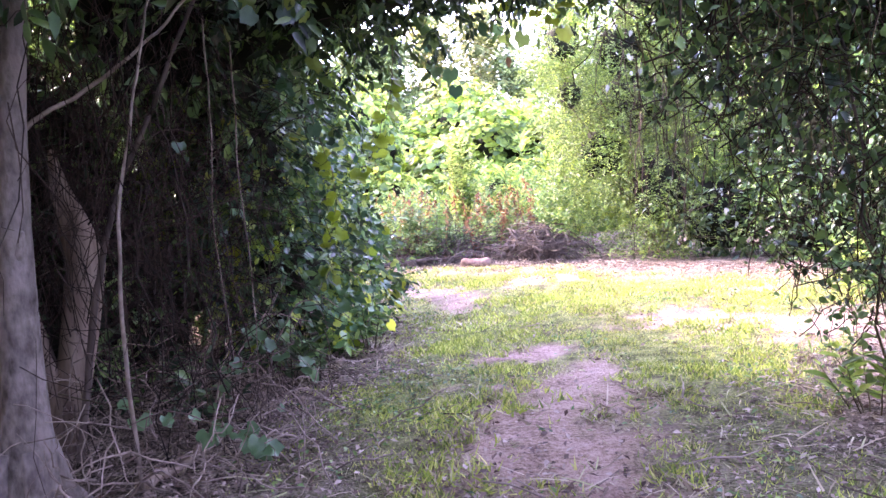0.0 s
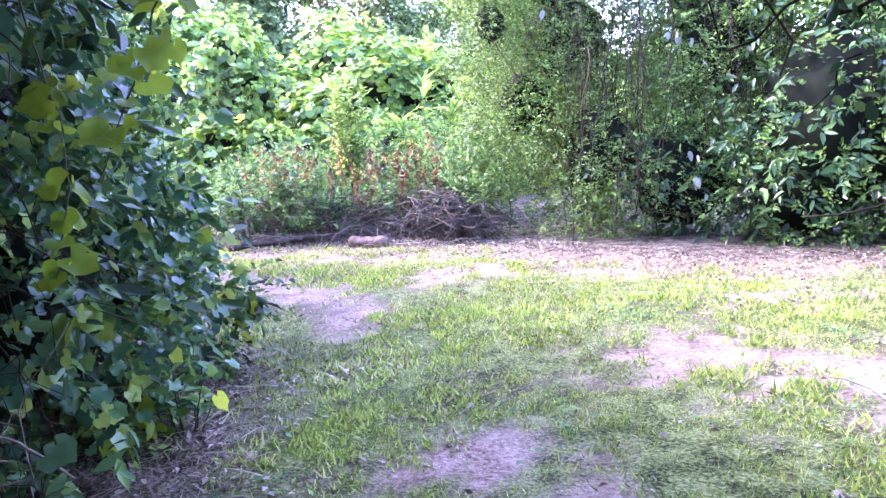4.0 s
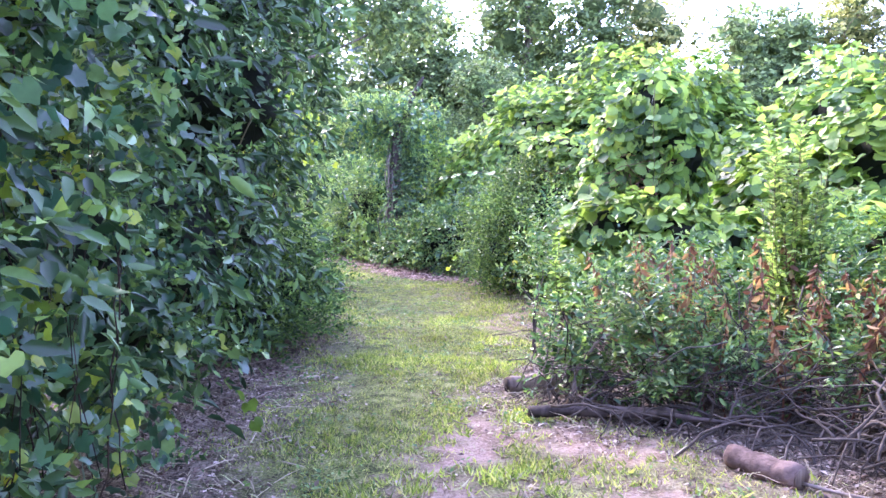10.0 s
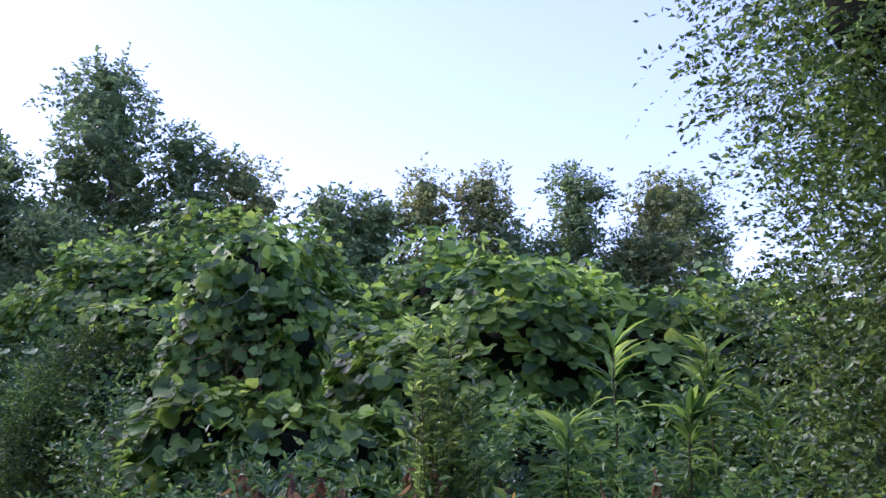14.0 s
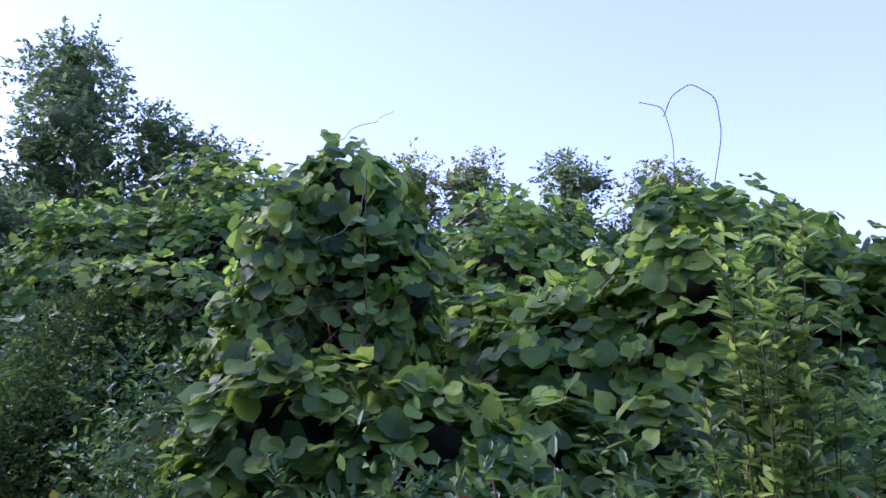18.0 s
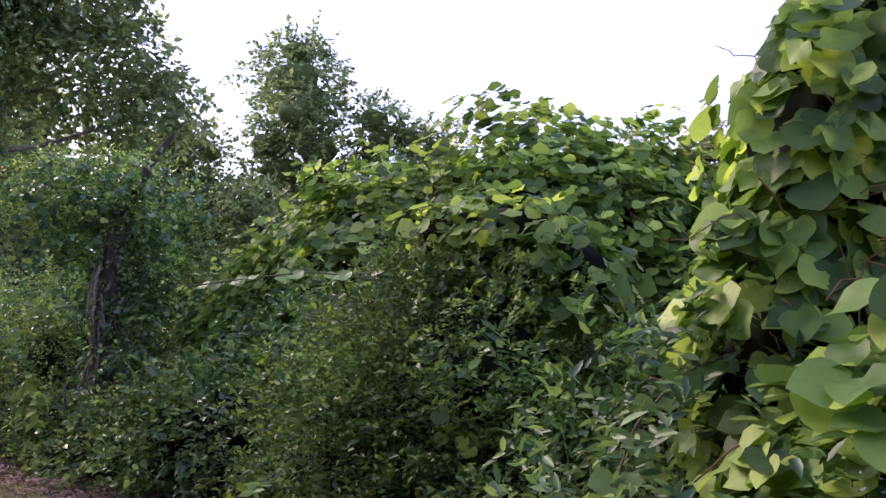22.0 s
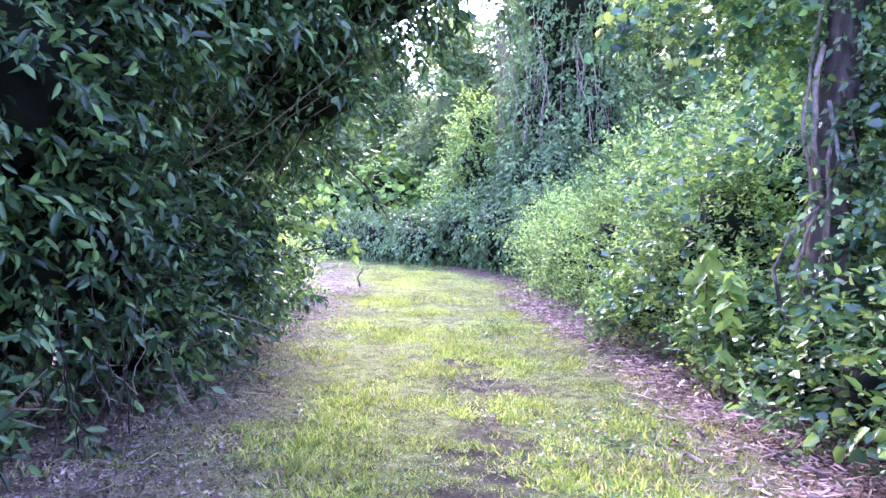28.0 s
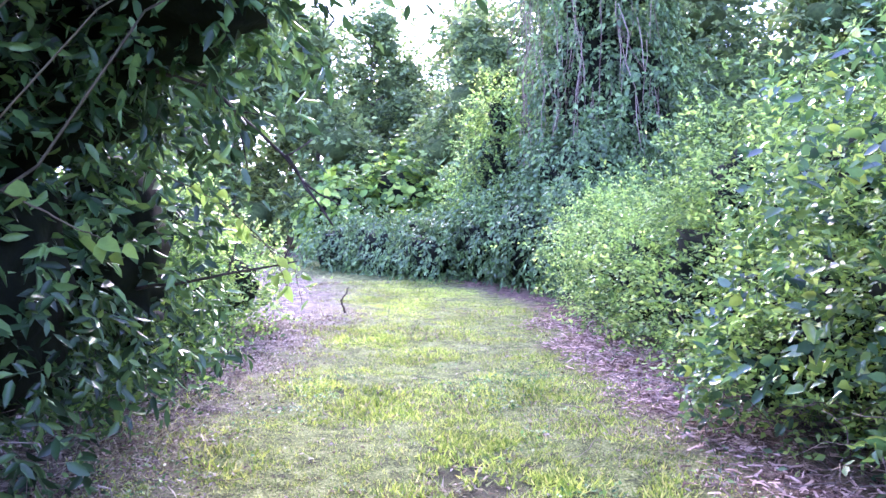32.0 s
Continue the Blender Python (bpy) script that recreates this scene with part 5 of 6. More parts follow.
def pale_trunk():
    rng = np.random.default_rng(83)
    root = thing("pale_tree", -2.05, 3.44, "pale grey lichen-spotted tree trunk flaring at its root", "tree")
    pts = np.array([(-1.98, 3.44, -0.08), (-1.98, 3.45, 0.12), (-1.98, 3.46, 0.4), (-1.97, 3.48, 0.8), (-1.94, 3.5, 1.3), (-1.9, 3.52, 1.8), (-1.83, 3.54, 2.4), (-1.75, 3.6, 3.3)])
    v, t = tube(pts, [0.15, 0.13, 0.105, 0.085, 0.066, 0.055, 0.05, 0.045], 12)
    trunk = put("trunk", mesh_from("trunk", v, t, BARK, True), root)
    for k in range(5):
        a = 6.28 * k / 5 + 0.4
        v, t = tube([(-2.0 + 0.1 * math.cos(a), 3.45 + 0.1 * math.sin(a), 0.3), (-2.0 + 0.15 * math.cos(a), 3.45 + 0.15 * math.sin(a), 0.08), (-2.0 + 0.25 * math.cos(a), 3.45 + 0.25 * math.sin(a), -0.02)], [0.045, 0.045, 0.025], 7)
        put("root", mesh_from("root", v, t, BARK, True), trunk)
    v, t = tube([(-1.96, 3.49, 1.05), (-1.9, 3.44, 1.2), (-1.86, 3.4, 1.28)], [0.03, 0.018, 0.012], 7)
    put("branch_stub", mesh_from("branch_stub", v, t, BARK, True), trunk)
    root = thing("snapped_tree", -2.25, 4.35, "splintered weathered dead trunk with a jagged top", "dead tree")
    pts = np.array([(-2.28, 4.33, -0.05), (-2.22, 4.36, 0.3), (-2.13, 4.4, 0.7), (-2.08, 4.43, 1.05), (-2.1, 4.42, 1.25), (-2.17, 4.4, 1.5), (-2.19, 4.4, 1.7)])
    v, t = tube(pts, [0.11, 0.09, 0.1, 0.11, 0.085, 0.05, 0.015], 9)
    v = v + rng.normal(0, 0.006, v.shape)
    put("stem", mesh_from("stem", v, t, OLDWOOD), root)
    v, t = tube([(-2.24, 4.36, 0.15), (-2.32, 4.32, 0.5), (-2.36, 4.3, 0.8), (-2.38, 4.28, 0.98)], [0.07, 0.06, 0.04, 0.008], 7)
    put("splinter", mesh_from("splinter", v, t, OLDWOOD), root)
    root = thing("leaning_sapling", -10.8, 17.0, "pale bare stem leaning out of the hedge", "stem")
    v, t = tube([(-10.95, 17.4, -0.05), (-10.75, 17.35, 0.35), (-10.5, 17.2, 0.8), (-10.35, 17.1, 1.2)], [0.06, 0.055, 0.045, 0.03], 8)
    put("bark", mesh_from("bark", v, t, BARK, True), root)


pale_trunk()


def vine_curtain(name, label, boxes, seed, n, r=(0.002, 0.007), mat=None, lean=0.15):
    """Bare vine stems hanging from the boughs to near the ground."""
    rng = np.random.default_rng(seed)
    out = []
    x0, x1, y0, y1, z0, z1 = boxes
    for k in range(n):
        a = np.array((rng.uniform(x0, x1), rng.uniform(y0, y1), rng.uniform(0.55 * z1, z1)))
        ln = rng.uniform(0.4, 1.0) * (a[2] - z0)
        b = a + (rng.normal(0, lean), rng.normal(0, lean), -ln)
        b[2] = max(b[2], float(ground_z(b[0], b[1])) + 0.02)
        out.append(tube(wander(rng, a, b, 10, rng.uniform(0.1, 0.32)), rng.uniform(*r), 4))
    v, t = gather(out)
    tagged(new(name, mesh_from(name, v, t, mat or DEADVINE, True)), label, "vines", kind="stuff")


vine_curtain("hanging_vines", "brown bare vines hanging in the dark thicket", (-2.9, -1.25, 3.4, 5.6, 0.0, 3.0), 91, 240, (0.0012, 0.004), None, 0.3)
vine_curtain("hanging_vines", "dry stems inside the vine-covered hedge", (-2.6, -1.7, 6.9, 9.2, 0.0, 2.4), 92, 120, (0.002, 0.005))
vine_curtain("hanging_vines", "long vines and bare stems hanging in the shrubs", (2.6, 5.8, 10.2, 11.8, 0.0, 3.4), 93, 110, (0.002, 0.006))
vine_curtain("hanging_vines", "dry stems under the drooping evergreen leaves", (-14.2, -10.9, 15.9, 18.8, 0.0, 1.2), 94, 120, (0.002, 0.006))
vine_curtain("hanging_vines", "dry stems behind the curtain of vine leaves", (-7.1, -6.1, 14.8, 15.6, 0.1, 3.2), 95, 120, (0.002, 0.006))


def overhang():
    """Sparse leafy twigs that hang over the lane from the right of the start."""
    rng = np.random.default_rng(96)
    root = thing("overhanging_branch", 2.9, 3.9, "thin twigs with sparse small leaves hanging over the lane", "branch")
    tw, lp, la = [], [], []
    for k in range(105):
        a = np.array((rng.uniform(0.95, 2.7), rng.uniform(3.2, 4.5), rng.uniform(1.95, 2.7)))
        drop = rng.uniform(0.15, 0.4) + max(0, a[0] - 1.15) * rng.uniform(0.1, 1.35)
        b = a + (rng.normal(-0.05, 0.2), rng.normal(0, 0.2), -drop)
        b[2] = max(b[2], 0.2)
        pts = wander(rng, a, b, 9, 0.16)
        tw.append(tube(pts, np.linspace(0.005, 0.0015, 9), 4))
        m = int(10 + 10 * rng.random())
        s = rng.uniform(0.05, 1, m) * 8
        i = np.minimum(s.astype(int), 7)
        lp.append(pts[i] + (pts[i + 1] - pts[i]) * (s - i)[:, None] + rng.normal(0, 0.012, (m, 3)))
        la.append(rng.normal(0, 0.8, (m, 3)) - UP * 0.3)
    for a, b, r in (((2.95, 3.7, 0.0), (2.35, 4.0, 3.0), 0.03), ((2.9, 4.5, 0.0), (2.5, 4.3, 3.2), 0.025), ((2.4, 4.2, 0.05), (2.0, 4.1, 2.6), 0.008), ((2.2, 3.9, 0.05), (2.3, 4.2, 2.6), 0.008), ((2.5, 4.0, 0.05), (1.9, 4.1, 1.7), 0.007), ((3.2, 3.9, 2.9), (-0.3, 4.6, 2.9), 0.02), ((3.2, 4.2, 2.7), (0.9, 5.2, 2.7), 0.015)):
        v, t = tube(wander(rng, a, b, 10, 0.12), np.linspace(r, r * 0.5, 10), 6)
        put("branch", mesh_from("branch", v, t, STEM, True), root)
    v, t = gather(tw)
    put("twig_spray", mesh_from("twig_spray", v, t, STEM, True), root, kind="stuff")
    lp, la = np.concatenate(lp), np.concatenate(la)
    v, t = leaves(rng, BROAD, lp, la, UP + rng.normal(0, 0.6, lp.shape), rng.uniform(0.035, 0.085, len(lp)))
    put("foliage", mesh_from("foliage", v, t, LAUREL), root, kind="stuff")


overhang()
build_grass()
build_litter()


# ---- small things, space by space ----
def far_woods():
    """The low wood that closes the view all round."""
    rng = np.random.default_rng(99)
    lobes = []
    for k in range(90):
        a = 2 * math.pi * k / 90
        r = 62 + rng.uniform(-5, 5)
        s = rng.uniform(3.5, 5.5)
        lobes.append((-6 + r * math.cos(a), 20 + r * math.sin(a), rng.uniform(2.0, 4.5), s, s, rng.uniform(3, 5)))
    p, nrm = on_lobes(rng, lobes, 9000, 0.5)
    v, t = sprays(rng, p, nrm, SMALL, 0.7, 5, 1.2, 0.6, 0.3, 0.3, 0.35, 0.2)
    tagged(new("far_woods", mesh_from("far_woods", v, t, TREE)), "low green woodland round the field", "woods", kind="stuff")
    # lumps coloured near black for the shade inside the wood
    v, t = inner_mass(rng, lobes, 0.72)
    tagged(new("far_shade_filler", mesh_from("far_shade_filler", v, t, SHADE_FILL, True)), "near-black filler lumps painted as shade inside the far wood", "woods", kind="stuff")


def stalk(rng, h, seed_leaves):
    """One dried weed at the origin: a bent stalk and shrivelled leaves that hang from it."""
    pts = wander(rng, (0, 0, -0.03), (rng.normal(0, 0.1), rng.normal(0, 0.1), h), 8, 0.1)
    sv = tube(pts, np.linspace(0.009, 0.003, 8), 5)
    m = seed_leaves
    s = rng.uniform(2.2, 6.95, m)
    i = s.astype(int)
    pos = pts[i] + (pts[i + 1] - pts[i]) * (s - i)[:, None]
    ax = rng.normal(0, 0.7, (m, 3)) - UP * 0.8
    return sv, (pos, ax)


def dried_weeds():
    rng = np.random.default_rng(101)
    kinds = []
    for k in range(5):
        h = rng.uniform(0.9, 1.3)
        (v, t), (pos, ax) = stalk(rng, h, 42)
        root = thing("dried_weed", -0.8 + 0.4 * k, 14.2 + 0.1 * k, "dried reddish-brown weed with shrivelled hanging leaves", "weed", "dried weeds by the brush pile")
        ob = new("stalk", mesh_from("stalk", v, t, REDSTEM, True))
        ob.parent = root
        lv = leaves(rng, LANCE, pos + (0, 100, 0), ax, rng.normal(size=pos.shape), rng.uniform(0.06, 0.13, len(pos)))
        ob = new("shrivelled_foliage", mesh_from("shrivelled_foliage", lv[0] - (0, 100, 0), lv[1], RUST))
        ob.parent = root
        m = 12
        top = v[-6:].mean(0)
        lv = leaves(rng, LANCE, top + (0, 100, 0) + rng.normal(0, 0.07, (m, 3)) * (1, 1, 1.6), rng.normal(0, 0.8, (m, 3)), UP + rng.normal(0, 0.4, (m, 3)), rng.uniform(0.04, 0.085, m))
        ob = new("top_leaves", mesh_from("top_leaves", lv[0] - (0, 100, 0), lv[1], YELLOW if k == 2 else WEED))
        ob.parent = root
        tagged(ob, kind="stuff")
        kinds.append(root)
    for k in range(40):
        x = -0.9 + 2.5 * rng.random()
        y = 13.0 + 1.1 * rng.random() - 0.12 * x
        copy_thing(kinds[k % 5], pose(x, y, float(ground_z(x, y)), rng.normal(0, 4), rng.normal(0, 4), rng.uniform(0, 360)) @ Matrix.Diagonal((*[rng.uniform(0.75, 1.1)] * 3, 1)))


def brush_pile():
    rng = np.random.default_rng(102)
    root = thing("brush_pile", 0.9, 12.2, "grey heap of dead vines and cut branches", "brush pile")
    forms = []
    for k in range(14):
        ln = rng.uniform(0.4, 0.9)
        pts = wander(rng, (-ln / 2, 0, 0), (ln / 2, 0, 0), 9, 0.16)
        pts[:, 2] += 0.35 * ln * np.sin(np.linspace(0, math.pi, 9)) * rng.uniform(0.2, 1.0)
        v, t = tube(pts, np.linspace(rng.uniform(0.006, 0.014), 0.004, 9), 5)
        forms.append(mesh_from("stick", v, t, BRUSH, True))
    for k in range(290):
        x = rng.normal(1.45, 0.24) if k < 240 else rng.uniform(-1.1, 1.0)
        high = 0.36 * math.exp(-((x - 1.4) / 0.5) ** 2) + 0.1
        y = 12.45 - 0.22 * x + rng.uniform(-0.3, 0.45)
        z = rng.uniform(0.02, 1.0) * high * (0.5 + 0.5 * min(1, (y - 11.9 + 0.22 * x) / 0.6))
        ob = new("stick", forms[k % 14])
        ob.parent = root
        ob.matrix_basis = pose(x - 0.9, y - 12.2, z, rng.uniform(-70, 70), rng.uniform(-35, 35), rng.uniform(0, 360))


def lying_log(name, label, a, b, r, mat, seed, endmat=None):
    rng = np.random.default_rng(seed)
    root = thing(name, a[0], a[1], label, "log")
    pts = wander(rng, a, b, 9, 0.03)
    v, t = tube(pts, r * (1 + 0.08 * np.sin(np.arange(9) * 2.1)), 12)
    v = v + rng.normal(0, r * 0.03, v.shape)
    bark = put("bark", mesh_from("bark", v, t, mat), root)
    d = unit(pts[0] - pts[1])
    v, t = tube([pts[0] + d * 0.003, pts[0] + d * 0.012], [r * 0.86, r * 0.84], 12)
    put("cut_end", mesh_from("cut_end", v, t, endmat or OLDWOOD), bark, "pale sawn end")
    d = unit(pts[-1] - pts[-2])
    v, t = tube([pts[-1] + d * 0.003, pts[-1] + d * 0.012], [r * 0.86, r * 0.84], 12)
    put("cut_end", mesh_from("cut_end", v, t, endmat or OLDWOOD), bark, "pale sawn end")


def loose_stick(label, pts, r, seed, mat=None, fork=0):
    rng = np.random.default_rng(seed)
    root = thing("fallen_branch", pts[0][0], pts[0][1], label, "branch", "fallen branches")
    p = np.array(pts, float)
    k = np.linspace(0, len(p) - 1, 10)
    q = np.stack([np.interp(k, np.arange(len(p)), p[:, c]) for c in range(3)], -1) + rng.normal(0, 0.008, (10, 3))
    v, t = tube(q, np.linspace(r, r * 0.4, 10), 6)
    limb = put("limb", mesh_from("limb", v, t, mat or TWIG, True), root)
    for n in range(fork):
        i = int(rng.integers(3, 9))
        e = q[i] + unit(q[i] - q[i - 1]) * 0.15 + rng.normal(0, 0.12, 3)
        v, t = tube(wander(rng, q[i], e, 5, 0.1), np.linspace(r * 0.5, r * 0.2, 5), 4)
        put("twig", mesh_from("twig", v, t, mat or TWIG, True), limb)


def rosette_plant(x, y, h, seed, label="tall weed with a spiky rosette of long leaves"):
    rng = np.random.default_rng(seed)
    root = thing("spiky_weed", x, y, label, "weed", "spiky weeds")
    g = float(ground_z(x, y))
    pts = wander(rng, (x, y, g), (x + rng.normal(0, 0.04), y, g + h), 8, 0.04)
    v, t = tube(pts, np.linspace(0.012, 0.005, 8), 6)
    put("stalk", mesh_from("stalk", v, t, STEM, True), root)
    m = 120
    s = rng.uniform(1.5, 6.99, m)
    i = s.astype(int)
    pos = pts[i] + (pts[i + 1] - pts[i]) * (s - i)[:, None]
    an = rng.uniform(0, 6.28, m)
    up = np.where(s > 5.8, rng.uniform(0.9, 2.2, m), rng.uniform(0.1, 0.6, m))
    ax = np.stack([np.cos(an), np.sin(an), up], -1)
    v, t = leaves(rng, LONG, pos, ax, UP + rng.normal(0, 0.2, (m, 3)), np.where(s > 5.8, 0.3, 0.24) * rng.uniform(0.7, 1.1, m))
    put("foliage", mesh_from("foliage", v, t, KUDZU), root, kind="stuff")


def upright_herb(x, y, h, r, seed, mat, label, stalks=16, flower=False, narrow=1.0):
    """A clump of upright leafy stems."""
    rng = np.random.default_rng(seed)
    root = thing("leafy_herb", x, y, label, "weed", "leafy herbs")
    g = float(ground_z(x, y))
    tubes, pos, ax, tips = [], [], [], []
    for k in range(stalks):
        a, q = rng.uniform(0, 6.28), r * math.sqrt(rng.random())
        hh = h * rng.uniform(0.65, 1.0) * (1 - 0.25 * (q / r) ** 2)
        pts = wander(rng, (x + 0.4 * q * math.cos(a), y + 0.4 * q * math.sin(a), g), (x + q * math.cos(a), y + q * math.sin(a), g + hh), 8, 0.06)
        tubes.append(tube(pts, np.linspace(0.005, 0.002, 8), 4))
        m = int(46 * hh / 1.5 / narrow)
        s = rng.uniform(1.4, 6.99, m)
        i = s.astype(int)
        pos.append(pts[i] + (pts[i + 1] - pts[i]) * (s - i)[:, None])
        an = rng.uniform(0, 6.28, m)
        ax.append(np.stack([np.cos(an), np.sin(an), rng.uniform(0.2, 1.1, m)], -1))
        tips.append(pts[-1])
    v, t = gather(tubes)
    put("stalk", mesh_from("stalk", v, t, STEM, True), root, kind="stuff")
    pos, ax = np.concatenate(pos), np.concatenate(ax)
    v, t = leaves(rng, LANCE, pos, ax, UP + rng.normal(0, 0.4, pos.shape), narrow * rng.uniform(0.07, 0.15, len(pos)))
    put("foliage", mesh_from("foliage", v, t, mat), root, kind="stuff")
    if flower:
        tips = np.array(tips)
        fp = np.repeat(tips, 8, 0) + rng.normal(0, 0.03, (8 * len(tips), 3))
        v, t = leaves(rng, SMALL, fp, rng.normal(size=fp.shape), rng.normal(size=fp.shape), rng.uniform(0.012, 0.025, len(fp)))
        put("blossom", mesh_from("blossom", v, t, FLOWER), root, "small whitish flower heads", kind="stuff")


def tendril(label, pts, r=0.004, leaf_every=0, seed=1, parent_name="vine_tendril", mat=None):
    rng = np.random.default_rng(seed)
    p = np.array(pts, float)
    k = np.linspace(0, len(p) - 1, 6 * len(p))
    q = np.stack([np.interp(k, np.arange(len(p)), p[:, c]) for c in range(3)], -1)
    for _ in range(3):
        q[1:-1] = (q[:-2] + 2 * q[1:-1] + q[2:]) / 4
    root = thing(parent_name, p[0][0], p[0][1], label, "vine", "loose tendrils", z=p[0][2])
    v, t = tube(q, r, 5)
    stem = put("stem", mesh_from("stem", v, t, mat or STEM, True), root)
    if leaf_every:
        sel = q[leaf_every::leaf_every]
        for c in sel:
            n = 2
            v, t = leaves(rng, KUD, np.repeat(c[None], n, 0), np.array([(-0.9, -0.4, -0.25), (0.9, -0.4, -0.2)]) + rng.normal(0, 0.15, (n, 3)), np.array([(0, -0.6, 0.8)] * n) + rng.normal(0, 0.15, (n, 3)), np.full(n, 0.095) * rng.uniform(0.8, 1.15, n))
            put("leaf", mesh_from("leaf", v, t, BRIGHT), stem)


def pale_leaves():
    """Withered whitish leaves caught in the vine tree."""
    rng = np.random.default_rng(120)
    root = thing("withered_leaf_spray", 3.2, 11.3, "whitish withered leaves hanging in the vines", "leaves", "", "", 1.6)
    for k in range(34):
        top = k < 18
        c = (rng.uniform(2.3, 3.4), rng.uniform(10.6, 11.2), rng.uniform(2.5, 3.5)) if top else (rng.uniform(3.4, 4.2), rng.uniform(9.9, 10.4), rng.uniform(0.15, 2.2))
        v, t = leaves(rng, BROAD, np.array([c]), np.array([(rng.normal(0, 0.3), rng.normal(0, 0.3), -1.0)]), rng.normal(size=(1, 3)), np.array([rng.uniform(0.06, 0.12)]))
        put("leaf", mesh_from("leaf", v, t, PALE), root)


far_woods()
dried_weeds()
brush_pile()
lying_log("cut_log", "short reddish log lying by the brush pile", (0.22, 11.98, 0.07), (0.62, 11.75, 0.07), 0.075, REDLOG, 103)
lying_log("cut_log", "short sawn log end at the lane's edge", (-1.72, 13.0, 0.07), (-1.4, 13.35, 0.08), 0.07, OLDWOOD, 104, DARKWOOD)
lying_log("dark_log", "dark damp limb lying along the brush", (-1.25, 12.35, 0.05), (-0.2, 12.75, 0.09), 0.045, DARKWOOD, 105)
loose_stick("dark rotten limb beside the log", [(-0.9, 12.6, 0.04), (-0.3, 12.6, 0.1), (0.2, 12.5, 0.12)], 0.03, 106, DARKWOOD)
loose_stick("grey curved dead branch standing in the weeds", [(-1.1, 12.75, 0.02), (-1.05, 12.85, 0.3), (-0.95, 12.95, 0.5), (-0.78, 13.0, 0.62)], 0.022, 107)
loose_stick("dry cane lying across the brush", [(0.6, 11.75, 0.03), (1.2, 11.6, 0.05), (1.7, 11.6, 0.06)], 0.012, 108)
loose_stick("upright dark dead stake at the bush's foot", [(-2.08, 14.5, 0.0), (-2.1, 14.53, 0.4), (-2.06, 14.53, 0.75)], 0.022, 109, DARKWOOD, 3)
loose_stick("dry broken stick lying in the litter", [(-1.55, 3.55, 0.03), (-1.4, 3.75, 0.06), (-1.28, 3.95, 0.12)], 0.035, 110, OLDWOOD)
loose_stick("bare pale twig poking from the undergrowth", [(-1.5, 4.6, 0.1), (-1.35, 4.8, 0.4), (-1.2, 5.0, 0.6), (-0.95, 5.1, 0.5)], 0.008, 111, TWIG, 4)
loose_stick("dead twig at the foot of the hedge", [(-19.9, 25.1, 0.2), (-19.75, 24.95, 0.45), (-19.4, 24.9, 0.7)], 0.02, 112, DARKWOOD, 1)
loose_stick("pale bare twigs under the evergreen", [(-11.3, 17.6, 0.02), (-11.0, 17.8, 0.35), (-10.8, 18.0, 0.5)], 0.012, 113, TWIG, 5)
loose_stick("pale bare twigs under the evergreen", [(-11.9, 18.5, 0.02), (-11.7, 18.6, 0.3), (-11.3, 18.5, 0.45)], 0.01, 114, TWIG, 5)
loose_stick("dark bare branch hanging out of the tree", [(-13.9, 20.6, 2.5), (-13.5, 21.1, 2.3), (-13.2, 21.4, 1.9), (-13.0, 21.6, 1.5)], 0.014, 115, DARKWOOD, 6)
loose_stick("dark bare branch hanging out of the tree", [(-14.6, 20.9, 1.1), (-14.1, 21.3, 1.2), (-13.7, 21.7, 1.3)], 0.014, 116, DARKWOOD, 3)
for k in range(60):
    a, b = R.uniform(-1.9, -0.6), R.uniform(3.2, 5.4)
    c, d = R.uniform(0.3, 0.7), R.uniform(0, 6.28)
    loose_stick("grey dry twig in the heap of litter", [(a, b, 0.02), (a + c * 0.5 * math.cos(d), b + c * 0.5 * math.sin(d), R.uniform(0.05, 0.25)), (a + c * math.cos(d), b + c * math.sin(d), R.uniform(0.02, 0.2))], R.uniform(0.003, 0.008), 300 + k, TWIG, 2)
for k, (x, y, h) in enumerate([(1.5, 14.6, 2.05), (2.15, 14.6, 2.0), (1.15, 14.5, 1.5), (2.6, 13.9, 2.0), (1.85, 14.2, 1.6), (2.4, 14.3, 1.6)]):
    rosette_plant(x, y, h, 130 + k)
upright_herb(0.32, 14.65, 2.55, 0.32, 140, BRIGHT, "tall light-green leafy herb among the weeds", 34, False, 0.75)
upright_herb(-0.6, 14.7, 1.35, 0.45, 170, WEED, "tall weeds with yellowing leaves", 16, True)
upright_herb(0.9, 14.5, 1.4, 0.5, 171, WEED, "tall weeds turning yellow", 16, True, 0.7)
upright_herb(0.9, 14.2, 1.3, 0.5, 141, WEED, "flowering weed with pointed leaves", 14, True)
upright_herb(-0.6, 15.2, 1.2, 0.5, 142, WEED, "yellowing weeds with pointed leaves", 14, True)
upright_herb(2.4, 13.8, 1.4, 0.5, 143, WEED, "flowering weed with pointed leaves", 14, True)
upright_herb(-2.3, 16.2, 1.3, 0.35, 144, BRIGHT, "yellow-green weeds at the foot of the vines", 12, True)
upright_herb(-0.75, 6.6, 0.5, 0.3, 160, WEED, "low broad-leaved weeds at the hedge's foot", 14)
upright_herb(-1.0, 5.4, 0.4, 0.35, 161, LAUREL, "low dark seedlings in the litter", 12)
upright_herb(-1.5, 4.5, 0.4, 0.35, 162, LAUREL, "low dark seedlings in the litter", 10)
upright_herb(3.7, 6.9, 0.7, 0.4, 145, BRIGHT, "bright green weeds at the lane's edge", 14)
upright_herb(2.15, 3.95, 0.45, 0.35, 146, BRIGHT, "low green weeds under the overhanging twigs", 14)
